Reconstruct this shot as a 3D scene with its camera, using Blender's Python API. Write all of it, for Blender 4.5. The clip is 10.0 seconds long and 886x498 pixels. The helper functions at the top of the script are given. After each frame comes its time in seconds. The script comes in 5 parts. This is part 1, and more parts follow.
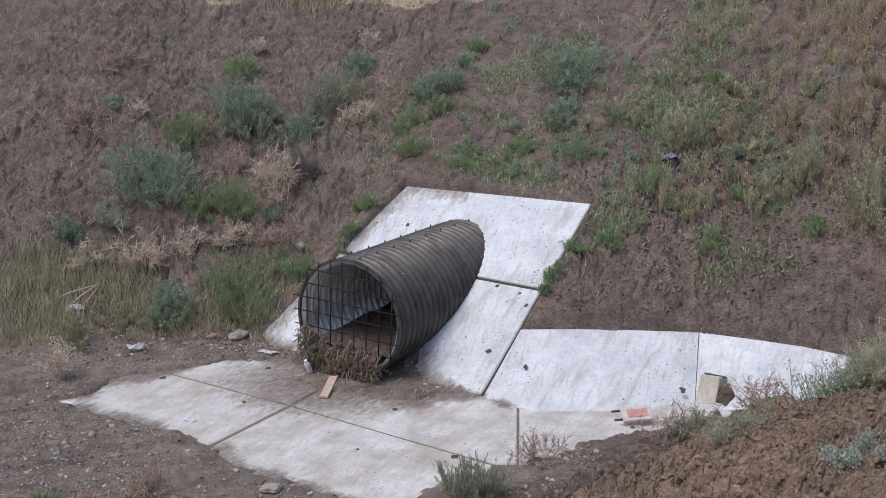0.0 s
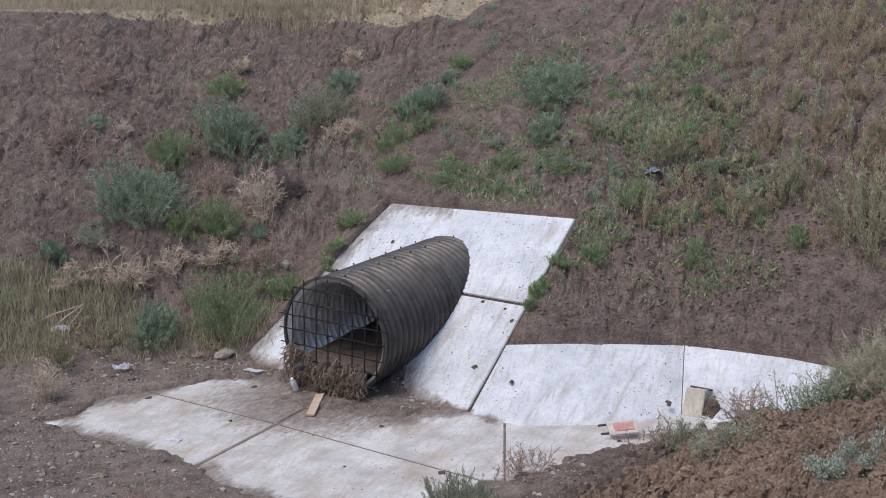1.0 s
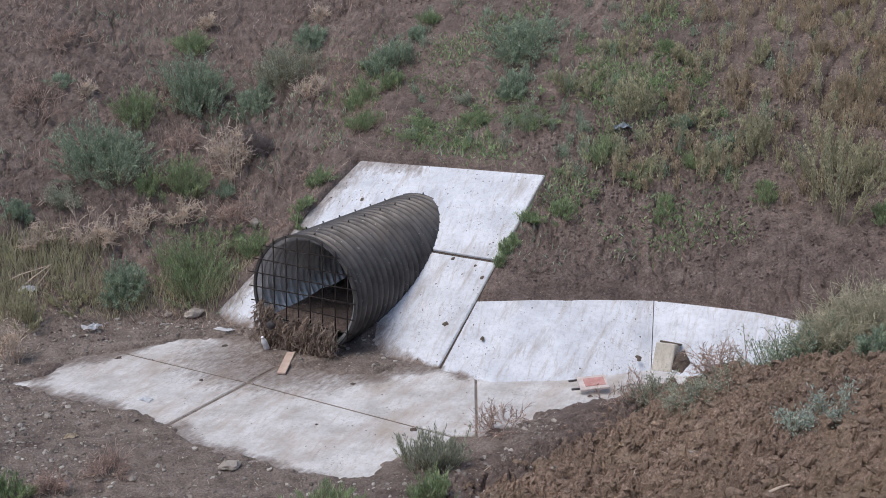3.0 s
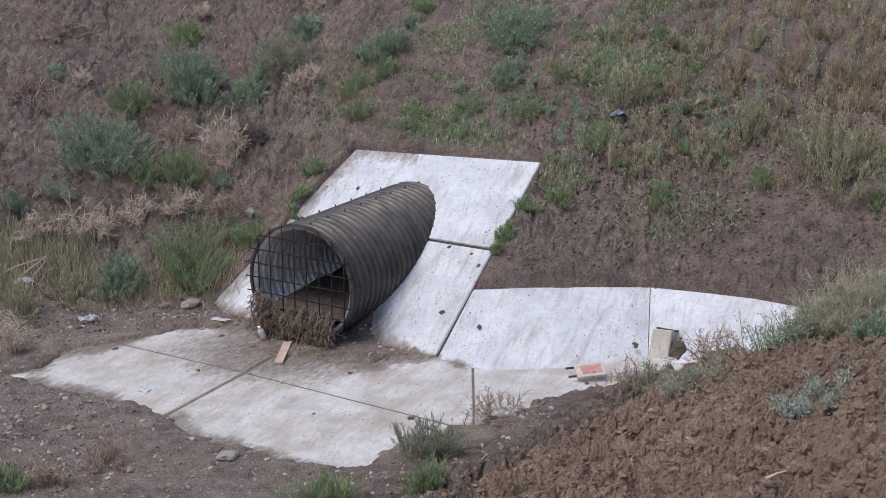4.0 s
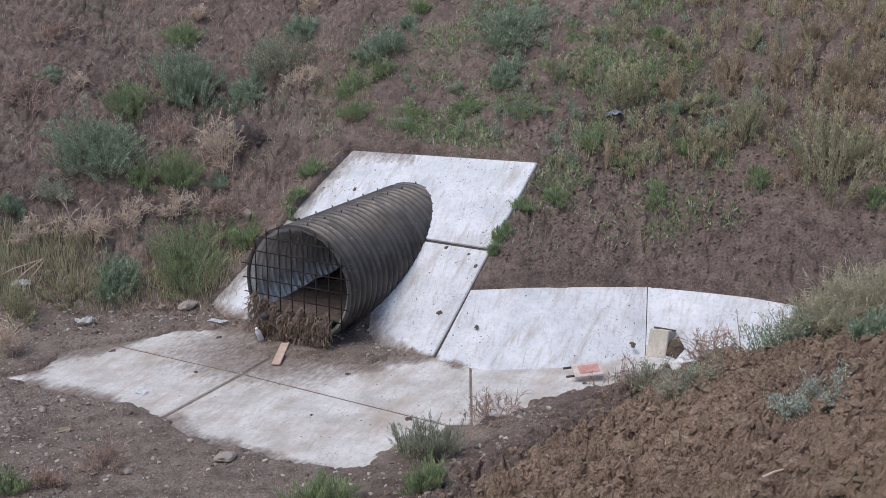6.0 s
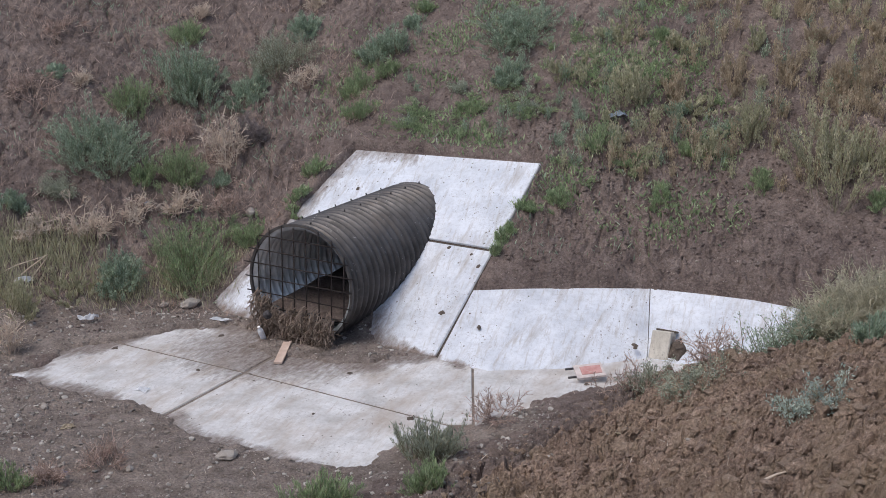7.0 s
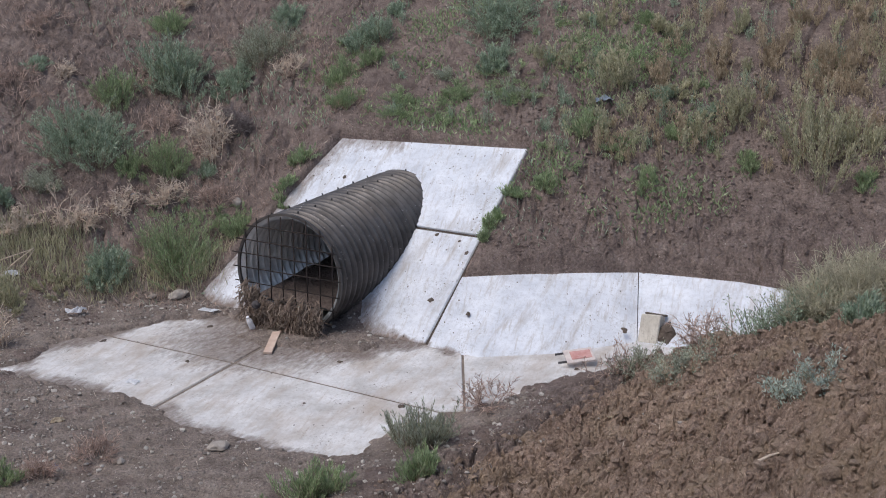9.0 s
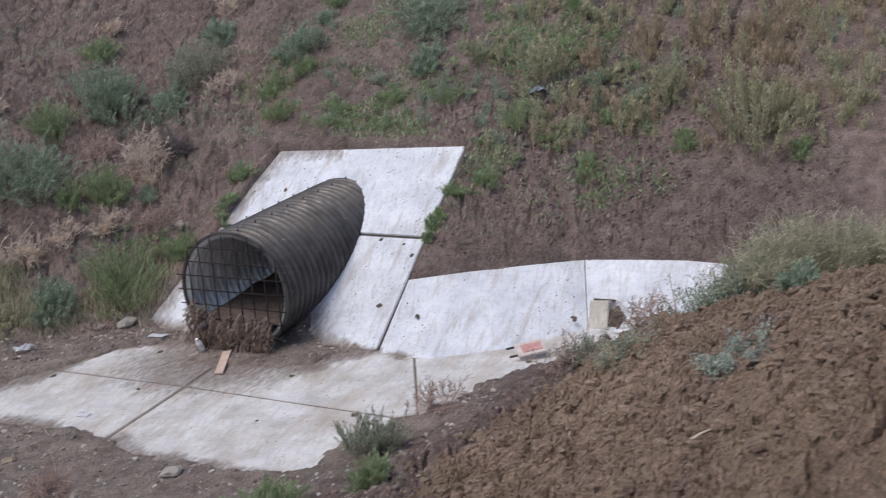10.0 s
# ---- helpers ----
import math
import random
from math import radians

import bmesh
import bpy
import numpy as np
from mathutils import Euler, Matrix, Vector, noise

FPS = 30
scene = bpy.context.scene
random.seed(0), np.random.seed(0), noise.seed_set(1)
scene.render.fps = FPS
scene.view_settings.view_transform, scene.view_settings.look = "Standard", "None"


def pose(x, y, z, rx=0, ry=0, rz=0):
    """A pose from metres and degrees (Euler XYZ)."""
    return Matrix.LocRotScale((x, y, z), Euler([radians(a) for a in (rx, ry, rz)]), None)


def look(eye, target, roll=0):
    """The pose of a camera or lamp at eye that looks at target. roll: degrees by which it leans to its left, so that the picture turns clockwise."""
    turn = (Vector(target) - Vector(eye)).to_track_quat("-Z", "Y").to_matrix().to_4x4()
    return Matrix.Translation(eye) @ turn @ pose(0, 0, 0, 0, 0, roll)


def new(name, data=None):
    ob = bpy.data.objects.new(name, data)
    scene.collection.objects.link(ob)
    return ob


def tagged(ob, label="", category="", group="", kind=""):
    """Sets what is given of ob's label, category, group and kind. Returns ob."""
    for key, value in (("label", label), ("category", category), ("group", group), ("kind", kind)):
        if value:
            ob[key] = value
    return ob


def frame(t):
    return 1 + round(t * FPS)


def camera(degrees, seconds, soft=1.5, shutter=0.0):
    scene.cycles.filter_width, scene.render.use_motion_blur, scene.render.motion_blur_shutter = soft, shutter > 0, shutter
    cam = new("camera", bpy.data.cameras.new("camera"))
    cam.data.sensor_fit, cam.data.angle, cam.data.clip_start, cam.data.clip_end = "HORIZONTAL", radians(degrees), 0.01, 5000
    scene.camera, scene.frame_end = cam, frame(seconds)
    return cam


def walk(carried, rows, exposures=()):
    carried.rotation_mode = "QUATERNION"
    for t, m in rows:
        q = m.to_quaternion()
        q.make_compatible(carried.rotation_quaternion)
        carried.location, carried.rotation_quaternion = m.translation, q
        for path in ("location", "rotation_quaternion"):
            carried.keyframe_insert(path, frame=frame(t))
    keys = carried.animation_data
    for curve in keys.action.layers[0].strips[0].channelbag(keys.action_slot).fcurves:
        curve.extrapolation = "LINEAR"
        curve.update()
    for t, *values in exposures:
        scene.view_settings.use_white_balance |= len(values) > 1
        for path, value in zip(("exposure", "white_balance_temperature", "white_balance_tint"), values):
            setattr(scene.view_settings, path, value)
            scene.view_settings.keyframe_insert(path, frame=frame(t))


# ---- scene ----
# ---- camera ----
cam = camera(37.0, 10.0, soft=0.55, shutter=0.5)
PATH = [
    (0.0, pose(-0.030, -0.001, 4.889, 74.71, -0.97, 2.41)),
    (0.5, pose(0.025, -0.012, 4.887, 75.08, -0.74, 2.67)),
    (1.0, pose(-0.001, -0.026, 4.880, 75.49, -0.44, 1.71)),
    (1.5, pose(-0.009, -0.019, 4.879, 75.17, -0.38, 1.20)),
    (2.0, pose(-0.021, -0.020, 4.875, 74.64, -0.50, 0.77)),
    (2.5, pose(-0.021, -0.013, 4.873, 74.09, -0.60, 0.44)),
    (4.0, pose(-0.010, 0.002, 4.886, 73.09, -0.02, 0.03)),
    (4.5, pose(0.000, 0.000, 4.880, 73.00, 0.00, 0.00)),
    (5.0, pose(0.001, 0.003, 4.876, 73.13, 0.24, -0.22)),
    (5.5, pose(0.001, 0.000, 4.882, 73.13, 0.34, -0.21)),
    (7.0, pose(-0.018, 0.000, 4.877, 73.15, -0.21, 0.05)),
    (7.5, pose(-0.016, 0.002, 4.882, 72.95, -0.15, 0.02)),
    (8.0, pose(-0.030, 0.003, 4.878, 73.02, -0.41, 0.24)),
    (8.5, pose(-0.024, 0.012, 4.872, 73.07, -0.05, 0.09)),
    (9.0, pose(-0.041, 0.014, 4.870, 72.60, 0.47, -0.80)),
    (9.5, pose(-0.025, 0.020, 4.868, 71.88, 1.59, -1.97)),
    (9.7, pose(0.052, 0.028, 4.864, 72.06, 4.09, -2.62)),
    (10.0, pose(0.269, 0.044, 4.852, 72.53, 4.95, -3.39)),
]
walk(cam, PATH)

# ---- light: an overcast evening sky with a weak, veiled sun ----
world = bpy.data.worlds.new("overcast_sky")
scene.world = world
world.use_nodes = True
wn = world.node_tree
wn.nodes.clear()
sky = wn.nodes.new("ShaderNodeTexSky")
sky.sky_type = "NISHITA"
sky.sun_disc = False
SUN_ELEV, SUN_ROT = radians(62), radians(235)
sky.sun_elevation, sky.sun_rotation = SUN_ELEV, SUN_ROT
sky.air_density, sky.dust_density = 1.0, 3.0
back = wn.nodes.new("ShaderNodeBackground")
back.inputs["Strength"].default_value = 0.15
wout = wn.nodes.new("ShaderNodeOutputWorld")
wn.links.new(sky.outputs[0], back.inputs["Color"])
wn.links.new(back.outputs[0], wout.inputs["Surface"])
sun_data = bpy.data.lights.new("sun", "SUN")
sun_data.energy, sun_data.angle, sun_data.color = 1.1, radians(28), (1.0, 0.96, 0.91)
sun = new("sun", sun_data)
sun_dir = Vector((math.sin(SUN_ROT) * math.cos(SUN_ELEV), math.cos(SUN_ROT) * math.cos(SUN_ELEV), math.sin(SUN_ELEV)))
sun.matrix_world = look(sun_dir * 50, (0, 0, 0))
scene.view_settings.exposure = 0.03
# ---- the lie of the land ----
YAW, SLOPE = math.radians(29.2), math.radians(29.0)
U2 = np.array([math.sin(YAW), math.cos(YAW)])      # up the slope of the pipe's bank, in plan
V2 = np.array([math.cos(YAW), -math.sin(YAW)])     # along that bank
TOE = np.array([-0.09, 12.35])                     # where two slope slabs and the floor meet
MOUTH = np.array([-1.470, 12.854, 0.595])           # middle of the pipe's mouth
AXIS = np.array([0.487, 0.873, -0.02])
AXIS = AXIS / np.linalg.norm(AXIS)
TOP = 3.3                                          # height of the field above the channel floor


def hash2(i, j, seed):
    n = (i.astype(np.int64) * 374761393 + j.astype(np.int64) * 668265263 + seed * 974711) & 0x7FFFFFFF
    n = ((n ^ (n >> 13)) * 1274126177) & 0x7FFFFFFF
    return ((n ^ (n >> 16)) & 0xFFFF) / 65535.0


def vnoise(x, y, seed=0):
    i, j = np.floor(x), np.floor(y)
    fx, fy = x - i, y - j
    fx, fy = fx * fx * (3 - 2 * fx), fy * fy * (3 - 2 * fy)
    a, b = hash2(i, j, seed), hash2(i + 1, j, seed)
    c, d = hash2(i, j + 1, seed), hash2(i + 1, j + 1, seed)
    return (a + (b - a) * fx) * (1 - fy) + (c + (d - c) * fx) * fy - 0.5


def fbm(x, y, seed=0, octaves=4):
    s = 0
    for k in range(octaves):
        s = s + vnoise(x * 2 ** k + 17.3 * k, y * 2 ** k - 9.1 * k, seed + k) / 2 ** k
    return s


def smin(a, b, k):
    h = np.clip(0.5 + 0.5 * (b - a) / k, 0, 1)
    return b * (1 - h) + a * h - k * h * (1 - h)


def smax(a, b, k):
    return -smin(-a, -b, k)


def step(lo, hi, x):
    h = np.clip((x - lo) / (hi - lo), 0, 1)
    return h * h * (3 - 2 * h)


def poly_dist(x, y, pts):
    """Signed distance to a polygon, negative inside."""
    best, inside = np.full(np.shape(x), 1e9), np.zeros(np.shape(x), bool)
    n = len(pts)
    for k in range(n):
        (ax, ay), (bx, by) = pts[k], pts[(k + 1) % n]
        ex, ey = bx - ax, by - ay
        t = np.clip(((x - ax) * ex + (y - ay) * ey) / (ex * ex + ey * ey), 0, 1)
        best = np.minimum(best, np.hypot(x - ax - t * ex, y - ay - t * ey))
        with np.errstate(divide="ignore", invalid="ignore"):
            cut = ((ay > y) != (by > y)) & (x < ax + ex * (y - ay) / (ey if ey else 1e-9))
        inside ^= cut
    return np.where(inside, -best, best)


def uv_to_xy(v, u):
    return TOE + v * V2 + u * U2


# bare outlines, in plan, of the concrete that lies clear of soil
CU = math.cos(SLOPE)
SLAB_1 = [uv_to_xy(0.02, -0.05), uv_to_xy(-0.10, 2.99 * CU), uv_to_xy(-2.50, 2.80 * CU), uv_to_xy(-2.84, 0.12), uv_to_xy(-2.55, -0.05),
          uv_to_xy(-2.1, 0.02), uv_to_xy(-1.5, 0.5), uv_to_xy(-0.95, 0.42), uv_to_xy(-0.80, 0.16), uv_to_xy(-0.55, -0.02)]
SLAB_2 = [TOE, (0.282, 13.063), (2.15, 13.12), (2.06, 12.35), (1.48, 12.0), (0.9, 11.9), (0.4, 11.9)]
SLAB_3 = [(2.15, 13.12), (3.13, 12.72), (3.95, 12.2), (3.6, 11.5), (2.06, 12.35)]
FLOOR = [(-4.16, 11.86), (-3.95, 12.1), (-3.75, 12.45), (-3.35, 12.85), (-2.85, 13.15), (-2.3, 13.25), (-1.9, 13.05), (-1.95, 12.7),
         (-1.3, 12.25), (-0.75, 12.2), (-0.4, 12.45), (0.3, 12.2), (2.3, 12.45), (2.6, 11.8), (1.45, 11.38), (0.95, 11.12), (0.3, 10.64),
         (-0.05, 10.38), (-0.5, 10.1), (-0.66, 9.77), (-0.9, 9.8), (-1.5, 10.1), (-2.2, 10.45), (-2.45, 10.9), (-3.0, 11.2), (-3.55, 11.4)]


def cells(x, y, seed):
    """For a crazed pattern: the distance to the nearest cell's border, a height for each cell, the distance to its middle."""
    i, j = np.floor(x), np.floor(y)
    f1, f2, lift = np.full(x.shape, 9.0), np.full(x.shape, 9.0), np.zeros(x.shape)
    for a in (-1, 0, 1):
        for b in (-1, 0, 1):
            px, py = i + a + hash2(i + a, j + b, seed), j + b + hash2(i + a, j + b, seed + 5)
            d = np.hypot(px - x, py - y)
            closer = d < f1
            f2 = np.where(closer, f1, np.minimum(f2, d))
            lift = np.where(closer, hash2(i + a, j + b, seed + 9), lift)
            f1 = np.where(closer, d, f1)
    return f2 - f1, lift, f1


def land(x, y, fine=True):
    """Height of the soil."""
    du = (x - TOE[0]) * U2[0] + (y - TOE[1]) * U2[1]
    pipe_bank = math.tan(SLOPE) * du
    wing_a = 0.49 + 0.69 * (y - 13.07)
    wing_b = 0.49 + 0.66 * ((x - 2.15) * 0.406 + (y - 13.12) * 0.914)
    right = smin(pipe_bank, smax(wing_a, wing_b, 0.05), 0.04)
    left = 0.52 * ((x + 3.3) * -0.35 + (y - 13.65) * 0.94)
    bank = smax(smin(left, TOP + 0.015 * np.clip(x + 6, 0, 7) + 0.02 * fbm(x * 0.3, y * 0.3, 5), 0.05), smin(right, 4.25 + 0 * x, 0.2), 0.12)
    bank = bank + 0.10 * fbm(x * 0.7, y * 0.7, 3) * step(0.1, 1.0, bank)
    # the heap of dug soil on the camera's side
    heap = 1.62 + 0.72 * (np.minimum(x, 2.2) - 1.75) + 0.28 * np.maximum(x - 2.2, 0) - 0.32 * (y - 6.5)
    spill = 0.22 * ((x + 0.72) * 0.719 - (y - 9.72) * 0.695)
    heap = smax(heap, spill, 0.25)
    heap = smin(heap, 0.60 * (11.7 - y - 0.05 * (x - 1.5)), 0.2)
    near = TOP - 0.62 * (y - 1.2)
    heap = smin(smax(heap, near, 0.3), TOP + 0.05 * fbm(x * 0.3, y * 0.3, 8), 0.3)
    z = smax(bank, heap, 0.05)
    z = smax(z, 0.02 + 0 * x, 0.10)
    if fine:
        close = step(3.8, 4.6, y) * (1 - step(21.0, 22.5, y)) * step(-7.0, -5.8, x) * (1 - step(4.2, 5.2, x))
        on_heap = close * step(0.02, 0.3, heap - bank) * step(0.03, 0.22, heap)
        on_bank = close * step(0.1, 0.5, bank)
        wx, wy = x + 0.10 * fbm(x * 3, y * 3, 81, 3), y + 0.10 * fbm(x * 3, y * 3, 85, 3)
        gap_a, lift_a, mid_a = cells(wx * 3.6, wy * 3.6, 101)
        gap_b, lift_b, mid_b = cells(wx * 11, wy * 11, 111)
        _, lift_c, mid_c = cells(wx * 22, wy * 22, 121)
        _, lift_d, mid_d = cells(wx * 38, wy * 38, 171)
        crumb = 0.075 * (step(0.0, 0.14, gap_a) - 1) + 0.055 * lift_a + 0.040 * (step(0.0, 0.28, gap_b) - 1) + 0.040 * lift_b + 0.018 * lift_c
        open_a = step(-0.1, 0.12, fbm(x * 1.1, y * 1.1, 173, 2))
        clods = (0.11 * open_a * (step(0.0, 0.12, gap_a) - 1) + 0.055 * lift_a - 0.030 * mid_a ** 2 + 0.060 * (step(0.0, 0.20, gap_b) - 1) * step(0.2, 0.4, lift_b)
                 + 0.045 * lift_b - 0.045 * mid_b ** 2 + 0.045 * lift_c - 0.060 * mid_c ** 2 + 0.022 * lift_d - 0.028 * mid_d ** 2)
        coarse = step(0.1, 1.1, (x + 0.2) * 0.719 - (y - 9.72) * 0.695)
        z = z + on_heap * (0.07 * fbm(x * 3.1, y * 3.1, 11, 3) + (0.35 + 0.75 * coarse) * clods)
        worn = step(0.4, 1.2, x) * (1 - step(15.0, 16.2, y + 0.25 * x))
        z = z + on_bank * (0.30 + 0.48 * worn) * crumb * (0.35 + 0.65 * step(-0.15, 0.2, fbm(x * 0.8, y * 0.8, 87, 2)))
        z = z + on_bank * (0.25 * (0.05 * lift_b - 0.05 * mid_b ** 2) + 0.5 * (0.026 * lift_c - 0.030 * mid_c ** 2))
        along = x * V2[0] + y * V2[1] + 0.35 * fbm(x * 1.3, y * 1.3, 31, 2)
        rills = np.abs(vnoise(along * 4.2, du * 0.55, 41))
        z = z + on_bank * (0.03 * fbm(x * 2.2, y * 2.2, 51, 4) - (0.05 + 0.04 * step(0.5, 1.5, x) * (1 - step(15.5, 16.5, y))) * (1 - step(0.0, 0.08, rills)) * step(-0.1, 0.25, vnoise(x * 1.1, y * 1.1, 47)))
        # shrinkage cracks that wander down the dry left bank
        bx, by = x + 0.16 * fbm(x * 2.6, y * 2.6, 141, 4), y + 0.2 * fbm(x * 2.6, y * 2.6, 145, 3)
        craze, plate, _ = cells(bx * 4.6, by * 2.1, 143)
        fine_craze, _, _ = cells(bx * 9.0, by * 5.0, 149)
        dry = (1 - step(-2.2, -1.2, x - 0.30 * (y - 16))) * step(13.6, 14.4, y)
        z = z - on_bank * dry * (0.085 * (1 - step(0.02, 0.20, craze)) * step(-0.12, 0.10, vnoise(x * 2.3, y * 2.3, 147)) + 0.035 * (1 - step(0.0, 0.26, fine_craze)) - 0.025 * plate)
        # a washed-out gully between the two banks
        gully = np.abs(x + 1.95 - 0.42 * (y - 15.5) + 0.12 * fbm(y * 1.2, x * 1.2, 151, 3))
        z = z - on_bank * 0.12 * (1 - step(0.0, 0.45, gully + 0.15 * fbm(x * 3, y * 3, 153, 3)))
        z = z + close * (0.012 * fbm(x * 4, y * 4, 61, 3) + (1 - on_heap) * (1 - on_bank) * 0.16 * crumb)
    return z


def soil(x, y):
    """Height of the soil, sunk under the concrete and lapping over its edges."""
    z = land(x, y)
    edge = 0.10 * fbm(x * 2.4, y * 2.4, 71, 4) + 0.05 * fbm(x * 11, y * 11, 73, 2)
    d = np.minimum(poly_dist(x, y, FLOOR), np.minimum(poly_dist(x, y, SLAB_2), poly_dist(x, y, SLAB_3))) + 2.0 * edge
    lap = step(-0.10, 0.04, d)
    near_floor = 1 - step(0.10, 0.35, land(x, y, False))
    z = np.where(near_floor > 0, z + near_floor * (-0.075 + 0.085 * lap), z)
    d = np.minimum(np.minimum(poly_dist(x, y, SLAB_2), poly_dist(x, y, SLAB_3)) + 0.10 * edge, poly_dist(x, y, SLAB_1) + 0.25 * edge)
    z = z - 0.10 * (1 - step(0.0, 0.05, d)) + 0.065 * (1 - step(0.05, 0.40, d)) * step(0.0, 0.05, d) * (1 - near_floor)
    return z
# ---- materials ----
def material(name, rough=0.9, metal=0.0):
    m = bpy.data.materials.new(name)
    m.use_nodes = True
    nt = m.node_tree
    b = nt.nodes["Principled BSDF"]
    b.inputs["Roughness"].default_value, b.inputs["Metallic"].default_value = rough, metal
    b.inputs["Specular IOR Level"].default_value = 0.25
    return m, nt, b


def noise_node(nt, scale, detail=6, rough=0.6, vec=None):
    n = nt.nodes.new("ShaderNodeTexNoise")
    n.inputs["Scale"].default_value, n.inputs["Detail"].default_value, n.inputs["Roughness"].default_value = scale, detail, rough
    if vec is not None:
        nt.links.new(vec, n.inputs["Vector"])
    return n.outputs["Fac"]


def ramp(nt, fac, *stops):
    r = nt.nodes.new("ShaderNodeValToRGB")
    while len(r.color_ramp.elements) < len(stops):
        r.color_ramp.elements.new(0.5)
    for e, (p, c) in zip(r.color_ramp.elements, stops):
        e.position, e.color = p, (*c, 1) if len(c) == 3 else c
    nt.links.new(fac, r.inputs["Fac"])
    return r.outputs["Color"]


def mix(nt, fac, a, b, blend="MIX"):
    n = nt.nodes.new("ShaderNodeMix")
    n.data_type, n.blend_type = "RGBA", blend
    for sock, val in ((n.inputs[0], fac), (n.inputs[6], a), (n.inputs[7], b)):
        if isinstance(val, (int, float)):
            sock.default_value = val
        elif isinstance(val, tuple):
            sock.default_value = (*val, 1)
        else:
            nt.links.new(val, sock)
    return n.outputs[2]


def coords(nt, scale=(1, 1, 1)):
    c = nt.nodes.new("ShaderNodeTexCoord")
    mp = nt.nodes.new("ShaderNodeMapping")
    mp.inputs["Scale"].default_value = scale
    nt.links.new(c.outputs["Object"], mp.inputs["Vector"])
    return mp.outputs["Vector"]


def world_coords(nt, scale=(1, 1, 1), turn=0.0):
    """World position, turned about z and then stretched along the turned axes."""
    c = nt.nodes.new("ShaderNodeNewGeometry")
    out = c.outputs["Position"]
    for values in ({"Rotation": (0, 0, turn)}, {"Scale": scale}):
        mp = nt.nodes.new("ShaderNodeMapping")
        for key, value in values.items():
            mp.inputs[key].default_value = value
        nt.links.new(out, mp.inputs["Vector"])
        out = mp.outputs["Vector"]
    return out


def bump(nt, b, height, strength, dist):
    n = nt.nodes.new("ShaderNodeBump")
    n.inputs["Strength"].default_value, n.inputs["Distance"].default_value = strength, dist
    nt.links.new(height, n.inputs["Height"])
    nt.links.new(n.outputs["Normal"], b.inputs["Normal"])


def soil_material(name, dark, mid, light, pale, relief=0.06, ochre=None):
    m, nt, b = material(name, 0.95)
    w = world_coords(nt)
    big = noise_node(nt, 0.9, 4, 0.55, w)
    med = noise_node(nt, 6, 6, 0.65, w)
    fine = noise_node(nt, 45, 6, 0.75, w)
    base = ramp(nt, med, (0.3, dark), (0.52, mid), (0.75, light))
    tone = ramp(nt, big, (0.35, (0.82, 0.80, 0.80)), (0.7, (1.15, 1.13, 1.10)))
    base = mix(nt, 1.0, base, tone, "MULTIPLY")
    base = mix(nt, 0.75, base, ramp(nt, fine, (0.28, (0.30, 0.28, 0.27)), (0.5, (1, 1, 1)), (0.72, (1.65, 1.62, 1.58))), "MULTIPLY")
    if ochre:
        base = mix(nt, ramp(nt, noise_node(nt, 1.9, 5, 0.65, w), (0.45, (0, 0, 0)), (0.62, (0.6, 0.6, 0.6))), base, ochre)
    specks = ramp(nt, noise_node(nt, 90, 2, 0.5, w), (0.70, (0, 0, 0)), (0.74, (1, 1, 1)))
    base = mix(nt, specks, base, pale)
    nt.links.new(base, b.inputs["Base Color"])
    crumbs = nt.nodes.new("ShaderNodeTexVoronoi")
    crumbs.inputs["Scale"].default_value = 34
    nt.links.new(w, crumbs.inputs["Vector"])
    h = mix(nt, 0.25, mix(nt, 0.6, med, fine), crumbs.outputs["Distance"])
    bump(nt, b, h, 1.0, relief)
    return m


M_SOIL = soil_material("brown_soil", (0.138, 0.107, 0.096), (0.228, 0.182, 0.164), (0.32, 0.266, 0.242), (0.50, 0.46, 0.41))
M_SILT = soil_material("pale_gravelly_soil", (0.17, 0.140, 0.122), (0.285, 0.240, 0.212), (0.38, 0.33, 0.295), (0.56, 0.52, 0.47))
M_CLOD = soil_material("dug_soil", (0.212, 0.154, 0.123), (0.380, 0.284, 0.227), (0.58, 0.452, 0.368), (0.70, 0.62, 0.53), 0.08, (0.385, 0.292, 0.208))
M_FIELD_SOIL = soil_material("straw_strewn_soil", (0.33, 0.275, 0.20), (0.46, 0.40, 0.30), (0.58, 0.52, 0.40), (0.66, 0.60, 0.48))


def halved(nt, value):
    n = nt.nodes.new("ShaderNodeMath")
    n.operation = "MULTIPLY"
    n.inputs[1].default_value = 0.5
    nt.links.new(value, n.inputs[0])
    return n.outputs[0]


